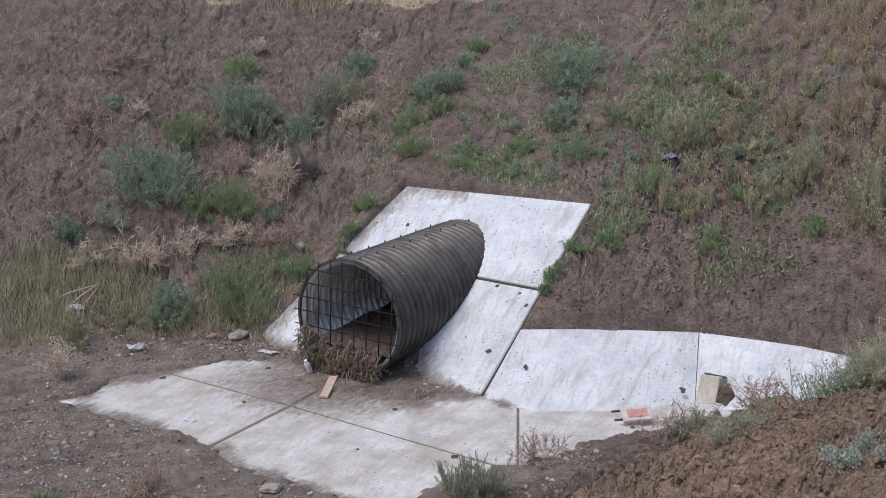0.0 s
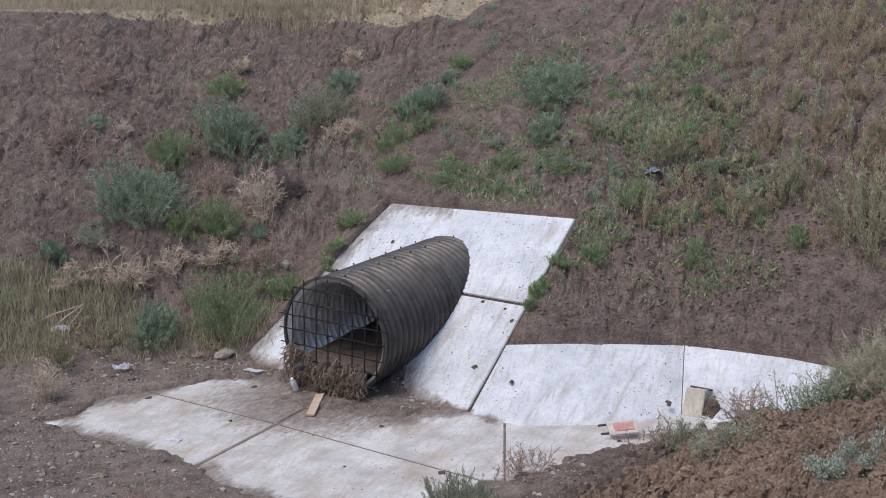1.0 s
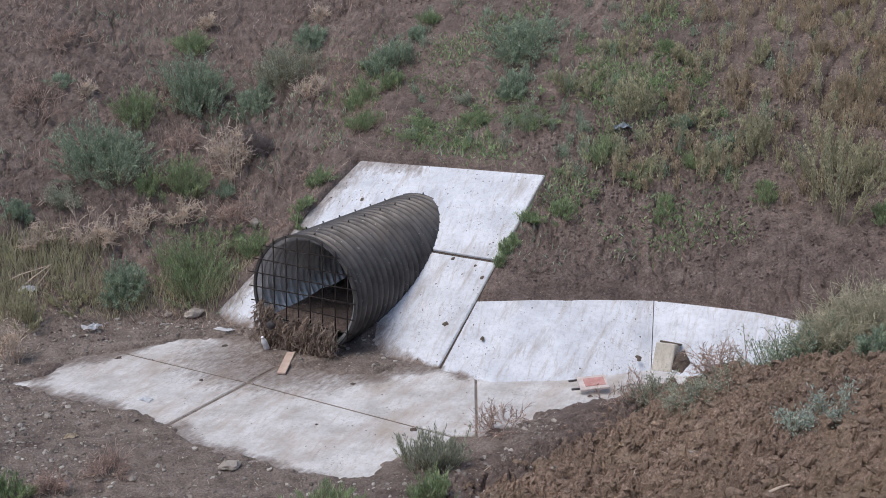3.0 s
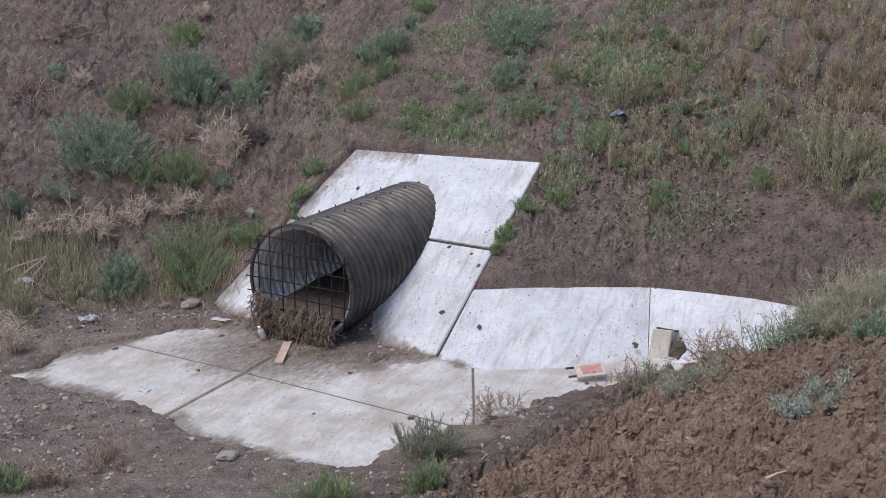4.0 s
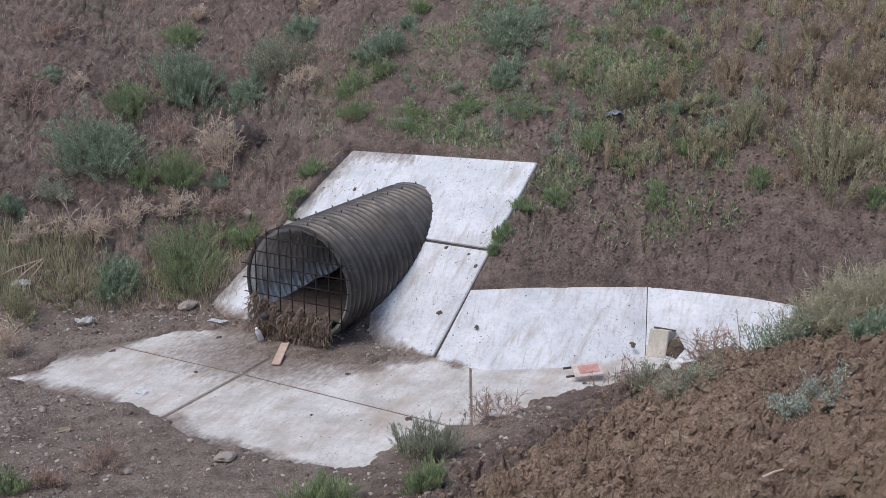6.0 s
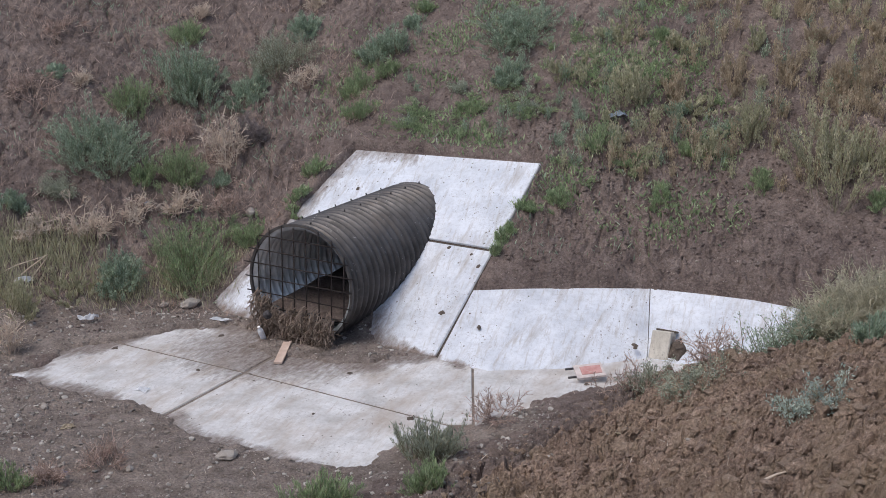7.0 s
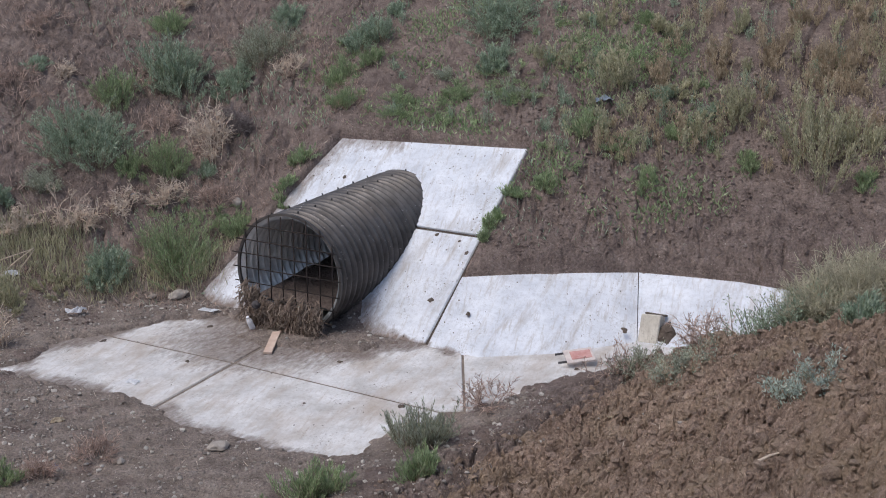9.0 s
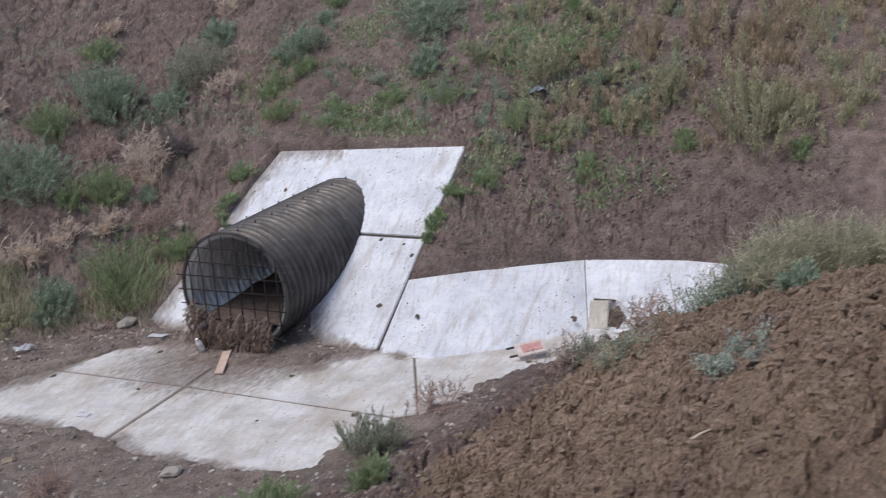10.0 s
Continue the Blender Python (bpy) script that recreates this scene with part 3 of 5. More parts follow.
def rod(bm, a, b, r, n=6):
    a, b = Vector(a), Vector(b)
    d = (b - a).normalized()
    s = d.orthogonal().normalized()
    t = d.cross(s)
    ra = [bm.verts.new(a + (s * math.cos(2 * math.pi * k / n) + t * math.sin(2 * math.pi * k / n)) * r) for k in range(n)]
    rb = [bm.verts.new(b + (s * math.cos(2 * math.pi * k / n) + t * math.sin(2 * math.pi * k / n)) * r) for k in range(n)]
    for k in range(n):
        bm.faces.new((ra[k], ra[(k + 1) % n], rb[(k + 1) % n], rb[k])).smooth = True
    bm.faces.new(ra[::-1])
    bm.faces.new(rb)


# rim band and the grid of bars across the mouth
bm = bmesh.new()
ring = []
for r, s in ((0.640, -0.012), (0.640, 0.015), (0.612, 0.015), (0.612, -0.012)):
    ring.append([bm.verts.new(on_pipe(s, 2 * math.pi * a / SEG, r)) for a in range(SEG)])
for k in range(4):
    a, b = ring[k], ring[(k + 1) % 4]
    for j in range(SEG):
        bm.faces.new((a[j], a[(j + 1) % SEG], b[(j + 1) % SEG], b[j]))
bmesh.ops.recalc_face_normals(bm, faces=bm.faces[:])
rim = pipe_part("rim", bm, M_PIPE)


def at_mouth(side, up, out=0.0):
    return Vector(MOUTH) - Vector(AXIS) * out + P_SIDE * side + P_UP * up


bar_rng = random.Random(4)
for k in range(-3, 5):
    x = k * 0.15 - 0.06
    h = math.sqrt(max(0.0, 0.66 ** 2 - x * x))
    bm = bmesh.new()
    rod(bm, at_mouth(x, -h, 0.022), at_mouth(x + bar_rng.uniform(-.01, .01), min(h, 0.60), 0.022), 0.007)
    pipe_part("bar", bm, M_BAR, parent=rim)
for k in range(-3, 4):
    z = k * 0.152 + 0.01
    h = math.sqrt(max(0.0, 0.66 ** 2 - z * z)) + bar_rng.uniform(0.0, 0.05)
    bm = bmesh.new()
    rod(bm, at_mouth(-h, z, 0.036), at_mouth(h - 0.02, z + bar_rng.uniform(-.012, .012), 0.036), 0.007)
    pipe_part("bar", bm, M_BAR, parent=rim)

# silt lying in the bottom of the pipe
bm = bmesh.new()
rows = []
for k in range(40):
    s = 0.05 + k * 0.14
    row = []
    for j in range(15):
        q = -1 + 2 * j / 14
        lift = -0.33 + 0.05 * min(1, s) + 0.05 * noise.noise((s * 2.1, q * 2, 3)) + 0.02 * noise.noise((s * 9, q * 9, 1))
        half = math.sqrt(0.57 ** 2 - min(0.5, abs(lift)) ** 2)
        row.append(bm.verts.new(Vector(MOUTH) + Vector(AXIS) * s + P_SIDE * (q * half) + P_UP * lift))
    rows.append(row)
for a, b in zip(rows, rows[1:]):
    for j in range(14):
        bm.faces.new((a[j], a[j + 1], b[j + 1], b[j])).smooth = True
tagged(part("silt", bm, M_SOIL), "dark damp silt lying in the bottom of the pipe", "silt", kind="stuff")
# ---- plants ----
def leaves_mesh(pos, along, side, length, width):
    """Small pointed leaves, one rhombus bent along its rib each."""
    n = len(pos)
    nrm = np.cross(along, side)
    a = pos
    b = pos + along * (length * 0.5)[:, None] + side * (width * 0.5)[:, None] + nrm * (width * 0.15)[:, None]
    c = pos + along * length[:, None]
    d = pos + along * (length * 0.5)[:, None] - side * (width * 0.5)[:, None] + nrm * (width * 0.15)[:, None]
    v = np.stack([a, b, c, d], 1).reshape(-1, 3)
    k = np.arange(n)[:, None] * 4
    return v, np.concatenate([k + [0, 1, 2], k + [0, 2, 3]], 0)


def unit(a):
    return a / np.maximum(1e-9, np.linalg.norm(a, axis=1))[:, None]


def tubes(paths, r0, r1):
    """Three-sided tapering stems; paths has the shape (n, points, 3)."""
    n, m, _ = paths.shape
    t = unit((paths[:, -1] - paths[:, 0]))
    s = unit(np.cross(t, np.array([0.31, 0.87, 0.38])))
    w = np.cross(t, s)
    rad = np.linspace(1, 0, m)[None, :] * (r0 - r1) + r1
    ring = []
    for a in (0, 2.094, 4.189):
        ring.append(paths + (s * math.cos(a) + w * math.sin(a))[:, None, :] * rad[..., None])
    v = np.stack(ring, 2).reshape(-1, 3)
    f = []
    base = np.arange(n)[:, None] * m * 3
    for k in range(m - 1):
        for j in range(3):
            a, b = k * 3 + j, k * 3 + (j + 1) % 3
            f.append(base + [a, b, b + 3, a + 3])
    return v, np.concatenate(f, 0)


def growth(rng, cx, cy, w, h, n, lean=1.0, dome=0.8, points=5):
    """Paths of stems that rise from a patch of ground round (cx, cy)."""
    # several crowns of different height grow together into one uneven plant
    m = max(1, min(7, int(2 + 5 * w)))
    ca, cr = rng.uniform(0, 2 * np.pi, m), np.sqrt(rng.uniform(0, 1, m)) * 0.30 * w
    ox, oy, tall = np.cos(ca) * cr, np.sin(ca) * cr, rng.uniform(0.55, 1.0, m)
    tall[0], ox[0], oy[0] = 1.0, 0.0, 0.0
    pick = rng.randint(0, m, n)
    own = w * (0.62 if m > 1 else 1.0)
    ang, rad = rng.uniform(0, 2 * np.pi, n), np.sqrt(rng.uniform(0, 1, n))
    ca, sa = np.cos(ang), np.sin(ang)
    mx, my = cx + ox[pick], cy + oy[pick]
    bx, by = mx + ca * rad * 0.2 * own, my + sa * rad * 0.2 * own
    bz = ground_at(bx, by) - 0.01
    reach = rad * 0.5 * own * lean * rng.uniform(0.8, 1.15, n)
    tip = np.column_stack([mx + ca * reach, my + sa * reach, bz + h * tall[pick] * np.sqrt(np.maximum(0.04, 1 - (rad * dome) ** 2)) * rng.uniform(0.55, 1.05, n)])
    base = np.column_stack([bx, by, bz])
    ctrl = base * 0.45 + tip * 0.55
    ctrl[:, 2] = base[:, 2] + (tip[:, 2] - base[:, 2]) * rng.uniform(0.55, 0.8, n)
    ctrl[:, :2] += rng.normal(0, 0.04 * w, (n, 2))
    s = np.linspace(0, 1, points)[None, :, None]
    return (1 - s) ** 2 * base[:, None] + 2 * s * (1 - s) * ctrl[:, None] + s * s * tip[:, None]


def leaf_cloud(rng, paths, per, lo, length, width, spread_out=0.7, upward=0.3, fluff=0.0):
    n, m, _ = paths.shape
    idx = np.repeat(np.arange(n), per)
    s = rng.uniform(lo, 1.0, n * per) * (m - 1.001)
    k = s.astype(int)
    fr = (s - k)[:, None]
    p0, p1 = paths[idx, k], paths[idx, k + 1]
    pos = p0 * (1 - fr) + p1 * fr + rng.normal(0, 1, (n * per, 3)) * fluff
    along = unit(unit(p1 - p0) * 0.6 + unit(rng.normal(0, 1, pos.shape)) * spread_out + np.array([0, 0, upward]))
    side = unit(np.cross(along, rng.normal(0, 1, pos.shape)))
    return leaves_mesh(pos, along, side, length * rng.uniform(0.6, 1.25, len(pos)), width * rng.uniform(0.7, 1.2, len(pos)))


def local(v, at):
    return v - np.array(at)


def twigs(rng, paths, count, length, spread):
    """Side twigs that leave the given stems at random heights."""
    n, m, _ = paths.shape
    idx = np.repeat(np.arange(n), count)
    s = rng.uniform(0.25, 0.98, len(idx)) * (m - 1.001)
    k = s.astype(int)
    fr = (s - k)[:, None]
    p0, p1 = paths[idx, k], paths[idx, k + 1]
    at = p0 * (1 - fr) + p1 * fr
    way = unit(unit(p1 - p0) * 0.8 + unit(rng.normal(0, 1, at.shape)) * spread + np.array([0, 0, 0.15]))
    size = (length * rng.uniform(0.4, 1.2, len(idx)))[:, None]
    bent = way + rng.normal(0, 0.25, at.shape)
    return np.stack([at, at + way * size * 0.5, at + (way + bent) * size * 0.5], 1)


def joined(*meshes):
    """Several (vertices, faces) pairs as one; the faces become lists."""
    vs, fs, at = [], [], 0
    for v, f in meshes:
        vs.append(v)
        fs += (f + at).tolist()
        at += len(v)
    return np.concatenate(vs), fs


SHRUB_KINDS = {
    "sage": dict(stems=170, per=52, lo=0.22, leaf=0.036, width=0.0125, out=0.65, up=0.5, lean=1.3, dome=0.80, fluff=0.011, mat=M_SAGE),
    "green": dict(stems=150, per=40, lo=0.10, leaf=0.046, width=0.0085, out=0.5, up=0.6, lean=1.35, dome=0.84, fluff=0.010, mat=M_GREEN),
    "olive": dict(stems=48, per=60, lo=0.22, leaf=0.04, width=0.015, out=0.5, up=0.6, lean=1.25, dome=0.72, fluff=0.01, mat=M_OLIVE),
    "tan": dict(stems=60, per=50, lo=0.25, leaf=0.036, width=0.013, out=0.5, up=0.6, lean=1.0, dome=0.72, fluff=0.01, mat=M_TAN),
    "scrub": dict(stems=80, per=16, lo=0.25, leaf=0.026, width=0.0075, out=1.1, up=0.2, lean=1.1, dome=0.90, fluff=0.012, mat=M_SCRUB, woody=(7, 3)),
    "straw": dict(stems=20, per=6, lo=0.3, leaf=0.034, width=0.010, out=1.6, up=0.0, lean=1.2, dome=0.92, fluff=0.008, mat=M_STRAW, woody=(5, 3)),
    "pink": dict(stems=18, per=6, lo=0.3, leaf=0.036, width=0.009, out=1.4, up=0.05, lean=1.25, dome=0.9, fluff=0.008, mat=M_PINKDRY, woody=(5, 3)),
    "dusk": dict(stems=40, per=8, lo=0.2, leaf=0.030, width=0.007, out=1.4, up=0.05, lean=1.2, dome=0.9, fluff=0.008, mat=M_DUSK, woody=(6, 4)),
    "pale": dict(stems=90, per=42, lo=0.2, leaf=0.028, width=0.0105, out=0.9, up=0.3, lean=1.3, dome=0.88, fluff=0.02, mat=M_PALE),
}
BARE = {"straw": M_STRAW, "pink": M_PINKDRY, "dusk": M_DUSK, "tan": M_TAN, "scrub": M_SCRUB}


def shrub(name, kind, x, y, w, h, seed, label, category, group="", density=1.0, mat=None):
    rng = np.random.RandomState(seed)
    q = SHRUB_KINDS[kind]
    at = (x, y, height(x, y))
    ob = thing(name, label, category, group, at=at)
    size = max(0.14, min(1.6, w * h / 0.45)) * density
    n = max(8, int(q["stems"] * size ** 0.8))
    paths = growth(rng, x, y, w, h, n, q["lean"], q["dome"])
    # a few leaders stand out of the crown and ragged side shoots break its outline
    shoots = growth(rng, x, y, w * 1.2, h * 1.15, max(6, n // 6), q["lean"], 0.95)
    paths = np.concatenate([paths, shoots], 0)
    wood = [tubes(paths, 0.0055 if kind in BARE else 0.0045, 0.0022)]
    leafy = paths
    if "woody" in q:
        first = twigs(rng, paths, q["woody"][0], 0.10 + 0.10 * max(w, h), 0.9)
        second = twigs(rng, first, q["woody"][1], 0.05 + 0.05 * max(w, h), 1.1)
        thick = 0.005 if kind == "straw" else 0.0034
        wood += [tubes(first, thick, 0.6 * thick), tubes(second, 0.8 * thick, 0.45 * thick)]
        leafy = first
    v, f = joined(*wood)
    part_mesh("stalk", mesh_of(local(v, at), f), BARE.get(kind, M_STEM), ob)["kind"] = "stuff"
    v, f = leaf_cloud(rng, leafy, q["per"], q["lo"], q["leaf"], q["width"], q["out"], q["up"], q["fluff"])
    part_mesh("brushwood" if kind in ("straw", "pink", "dusk") else "foliage", mesh_of(local(v, at), f), mat or q["mat"], ob)["kind"] = "stuff"
    return ob


SAGE = [(-3.32, 17.25, 1.01, 0.62), (-2.61, 17.2, 0.67, 0.25), (-1.9, 18.29, 0.59, 0.27), (-4.13, 15.84, 1.23, 0.51), (-2.73, 15.71, 0.33, 0.15), (-4.97, 14.8, 0.35, 0.24),
        (-0.8, 17.44, 0.59, 0.4), (-0.42, 17.93, 0.34, 0.14), (0.89, 17.14, 1.2, 0.35), (0.8, 16.21, 0.47, 0.32), (-3.54, 13.99, 0.66, 0.39), (-5.05, 17.11, 0.44, 0.1),
        (2.7, 15.15, 0.4, 0.15)]
PALE = [(-4.57, 15.08, 0.54, 0.28), (-2.23, 17.63, 0.97, 0.64), (0.19, 16.3, 0.32, 0.13), (1.03, 15.6, 0.25, 0.14), (-4.11, 16.16, 0.48, 0.2)]
GREEN = [(-3.95, 16.75, 0.64, 0.43), (-3.52, 18.36, 0.68, 0.3), (-3.25, 15.61, 0.69, 0.47), (-3.63, 15.51, 0.39, 0.26), (-1.12, 16.83, 0.46, 0.28), (-1.1, 16.28, 0.4, 0.27),
         (-0.72, 16.96, 0.38, 0.23), (-1.50, 15.38, 0.36, 0.24), (-1.74, 15.02, 0.34, 0.2), (-2.27, 14.77, 0.5, 0.28), (-2.9, 14.28, 1.04, 0.53), (-2.93, 14.94, 1.0, 0.11), (2.73, 14.59, 0.25, 0.17),
         (-0.32, 18.18, 0.35, 0.18), (1.26, 14.04, 0.35, 0.23), (1.73, 14.7, 0.48, 0.26), (2.38, 14.09, 0.37, 0.15), (3.46, 13.99, 0.33, 0.21), (4.54, 13.4, 0.29, 0.19),
         (2.67, 16.28, 0.21, 0.14)]
LOW = [(-0.3, 16.01, 0.78, 0.1), (0.28, 15.8, 0.52, 0.1), (1.1, 15.72, 1.02, 0.1), (0.96, 13.99, 0.37, 0.1), (2.14, 14.46, 0.5, 0.1)]
OLIVE = [(4.11, 13.83, 1.0, 1.03), (3.5, 14.63, 0.56, 0.53), (3.0, 14.54, 0.45, 0.33), (2.18, 15.37, 0.66, 0.49), (2.12, 16.48, 0.54, 0.26), (1.54, 16.0, 0.72, 0.27),
         (4.52, 13.84, 0.61, 0.5), (2.86, 16.02, 0.46, 0.29), (3.72, 15.86, 0.41, 0.29), (-4.52, 13.34, 0.53, 0.37), (-4.09, 13.77, 0.63, 0.26), (2.89, 15.13, 0.66, 0.19),
         (4.78, 16.09, 0.28, 0.2)]
TAN = [(3.39, 15.41, 0.47, 0.43), (4.43, 14.95, 0.43, 0.49), (4.82, 14.9, 0.39, 0.47), (3.96, 15.29, 0.4, 0.37), (2.73, 15.42, 0.36, 0.34), (4.4, 15.7, 0.32, 0.35),
       (5.05, 15.51, 0.38, 0.33)]
STRAW = [(-2.73, 15.96, 0.6, 0.68), (-1.85, 17.21, 0.41, 0.34), (-4.67, 17.0, 0.24, 0.17), (-3.05, 15.16, 0.41, 0.36), (-1.86, 18.92, 0.28, 0.2), (-4.62, 14.43, 0.48, 0.35),
         (-4.08, 14.58, 0.7, 0.35), (-3.58, 14.88, 0.44, 0.28), (-4.32, 12.37, 0.3, 0.4), (-3.46, 18.88, 0.32, 0.16)]
PINK = [(-3.31, 16.39, 0.52, 0.23), (-2.59, 15.19, 0.47, 0.22), (-5.24, 16.6, 0.81, 0.39), (-5.18, 17.97, 0.63, 0.12), (-3.15, 9.51, 0.24, 0.16), (-2.76, 9.79, 0.45, 0.1)]
DUSK = [(-2.42, 16.26, 0.49, 0.33)]
for k, (x, y, w, h) in enumerate(SAGE):
    shrub("sagebrush", "sage", x, y, w, h, 100 + k, "grey-green sagebrush growing on the bare earth bank", "shrub", "sagebrush on the banks")
for k, (x, y, w, h) in enumerate(PALE):
    shrub("sagebrush", "pale", x, y, w, h, 140 + k, "pale grey-green scrubby bush on the bare earth bank", "shrub", "pale bushes on the banks", density=1.2)
for k, (x, y, w, h) in enumerate(GREEN):
    shrub("green_weed", "green", x, y, w, h, 200 + k, "fresh green feathery weed growing on the soil bank", "weed", "green weeds on the banks")
for k, (x, y, w, h) in enumerate(LOW):
    shrub("creeping_weed", "green", x, y, w, h, 250 + k, "low green weed creeping over the soil bank", "weed", "creeping weeds on the banks", density=1.3)
for k, (x, y, w, h) in enumerate(OLIVE):
    shrub("grass_clump", "olive", x, y, w, h, 300 + k, "tall olive-green grass clump going to seed on the bank", "grass clump", "grass clumps on the banks")
for k, (x, y, w, h) in enumerate(TAN):
    shrub("seed_grass", "tan", x, y, w, h, 350 + k, "upright tan seeding grass on the bank", "grass clump", "tan grass on the banks")
for k, (x, y, w, h) in enumerate(STRAW):
    shrub("dry_brush", "straw", x, y, w, h, 400 + k, "pale dead tangled brush on the soil bank", "dry brush", "dead brush on the banks", density=1.3)
for k, (x, y, w, h) in enumerate(PINK):
    shrub("dry_weed", "pink", x, y, w, h, 500 + k, "reddish-brown dried weed on the bare earth", "dry weed", "dried weeds on the banks", density=1.3)
for k, (x, y, w, h) in enumerate(DUSK):
    shrub("dry_brush", "dusk", x, y, w, h, 560 + k, "dark grey-purple dead twiggy bush on the bank", "dry brush", density=1.4)
shrub("green_weed", "green", -0.12, 9.85, 0.58, 0.46, 601, "bushy grey-green weed at the edge of the concrete floor", "weed", mat=M_PALE, density=0.9)
shrub("green_weed", "green", -0.93, 9.0, 0.62, 0.34, 602, "sprawling leafy green weed on the gravelly soil", "weed", density=0.9)
shrub("green_weed", "green", -0.17, 8.95, 0.40, 0.24, 603, "bright green low weed at the foot of the heap", "weed", density=1.4)
shrub("dry_brush", "scrub", 3.45, 10.3, 1.15, 0.82, 604, "large half-dry olive bush on the crest of the heap", "shrub", density=2.2)
shrub("sagebrush", "pale", 2.05, 9.6, 0.80, 0.17, 605, "low spreading grey-green weed on the heap of soil", "weed", density=1.5)
shrub("sagebrush", "pale", 2.16, 7.15, 0.40, 0.22, 606, "small pale silvery sagebrush on the dug soil", "shrub", density=1.0, mat=M_SILVER)
shrub("sagebrush", "sage", 3.12, 9.05, 0.40, 0.26, 607, "grey-green sagebrush near the crest of the heap", "shrub")
shrub("dry_brush", "scrub", 4.1, 10.4, 1.1, 0.80, 608, "half-dry olive bush on the crest of the heap", "shrub", density=2.0)
shrub("dry_brush", "scrub", 4.5, 9.7, 1.0, 0.70, 614, "half-dry grey-olive bush on the heap", "shrub", density=1.8)
shrub("dry_weed", "pink", 1.62, 10.95, 0.60, 0.26, 609, "thin reddish dry weed beside the low white slabs", "dry weed", density=0.7)
shrub("sagebrush", "pale", 1.75, 10.75, 0.55, 0.30, 615, "sparse grey-green weed at the edge of the heap", "weed", density=0.8)
shrub("dry_weed", "pink", 2.35, 10.5, 0.7, 0.20, 610, "pinkish dead weed on the edge of the heap", "dry weed", density=0.8)
shrub("dry_weed", "pink", 0.45, 10.78, 0.6, 0.2, 611, "thin reddish seedlings along the floor's edge", "dry weed", density=0.4)
shrub("green_weed", "green", -3.41, 9.44, 0.34, 0.22, 612, "small green weed on the gravelly soil", "weed")
shrub("sagebrush", "pale", 2.85, 10.25, 0.95, 0.46, 613, "dark grey-green bush with wispy shoots on the crest of the heap", "shrub", density=1.6, mat=M_SAGE)


for k, (up, w, h) in enumerate([(1.42, 0.13, 0.15), (1.60, 0.20, 0.20), (1.76, 0.12, 0.11)]):
    p = uv_to_xy(0.03, up * CU)
    shrub("green_weed", "green", round(p[0], 2), round(p[1], 2), w, h, 620 + k, "bright green weed along the edge of the white slab", "weed", "weeds along the slab", density=0.4)
for k, (x, y, w) in enumerate([(-7.0, 21.2, 0.6), (-6.1, 21.4, 0.5), (-4.9, 21.3, 0.5), (-4.3, 21.5, 0.45), (-1.9, 21.0, 0.5)]):
    shrub("green_weed", "green", x, y, w, 0.4, 640 + k, "green weed at the edge of the dry field", "weed", "weeds at the field's edge")


# ---- ground cover that nobody could count ----
def blades(name, seed, n_tries, box, keep, per, h, w, lean, mat, label, category):
    """Tufts of thin blades scattered where keep(x, y) allows."""
    rng = np.random.RandomState(seed)
    x, y = rng.uniform(box[0], box[1], n_tries), rng.uniform(box[2], box[3], n_tries)
    ok = rng.uniform(0, 1, n_tries) < keep(x, y)
    for pts in (SLAB_1, SLAB_2, SLAB_3, FLOOR):
        ok &= poly_dist(x, y, pts) > 0.06
    x, y = x[ok], y[ok]
    size = np.repeat(rng.uniform(0.5, 1.15, len(x)), per)
    cx, cy = np.repeat(x, per), np.repeat(y, per)
    n = len(cx)
    bx, by = cx + rng.normal(0, 0.035, n) * (1 + 2 * size), cy + rng.normal(0, 0.035, n) * (1 + 2 * size)
    base = np.column_stack([bx, by, ground_at(bx, by) - 0.01])
    ang = rng.uniform(0, 2 * np.pi, n)
    out = np.column_stack([np.cos(ang), np.sin(ang), np.zeros(n)]) * rng.uniform(0.05, lean, n)[:, None]
    along = unit(out + np.array([0, 0, 1.0]))
    side = unit(np.cross(along, rng.normal(0, 1, (n, 3))))
    length, width = h * size * rng.uniform(0.5, 1.1, n), w * rng.uniform(0.7, 1.3, n)
    v, f = leaves_mesh(base, along, side, length, width)
    return tagged(part_mesh(name, mesh_of(v, f), mat), label, category, kind="stuff")


def right_bank(x, y):
    return step(0.8, 2.5, x - 0.25 * (y - 14)) * step(14.1, 15.0, y + 0.2 * x)


def patchy(x, y, scale, seed, lo, hi):
    return step(lo, hi, fbm(x * scale, y * scale, seed, 3))


def herbs(name, seed, n, box, keep, stems, w, h, per, leaf, width, out, up, mat, label):
    """Many small branching plants, too many to count."""
    rng = np.random.RandomState(seed)
    vs, fs, at = [], [], 0
    x, y = rng.uniform(box[0], box[1], n), rng.uniform(box[2], box[3], n)
    ok = (rng.uniform(0, 1, n) < keep(x, y)) & (poly_dist(x, y, SLAB_1) > 0.1) & (poly_dist(x, y, SLAB_2) > 0.1) & (poly_dist(x, y, SLAB_3) > 0.1)
    for cx, cy in zip(x[ok], y[ok]):
        k = rng.uniform(0.55, 1.2)
        paths = growth(rng, cx, cy, w * k, h * k * rng.uniform(0.7, 1.2), stems, 1.1, 0.8, 4)
        for v, f in (tubes(paths, 0.0038, 0.0015), leaf_cloud(rng, paths, per, 0.15, leaf, width, out, up, 0.018)):
            vs.append(v)
            fs += [tuple(q) for q in (f + at).tolist()]
            at += len(v)
    return tagged(part_mesh(name, mesh_of(np.concatenate(vs), fs), mat), label, "grass", kind="stuff")


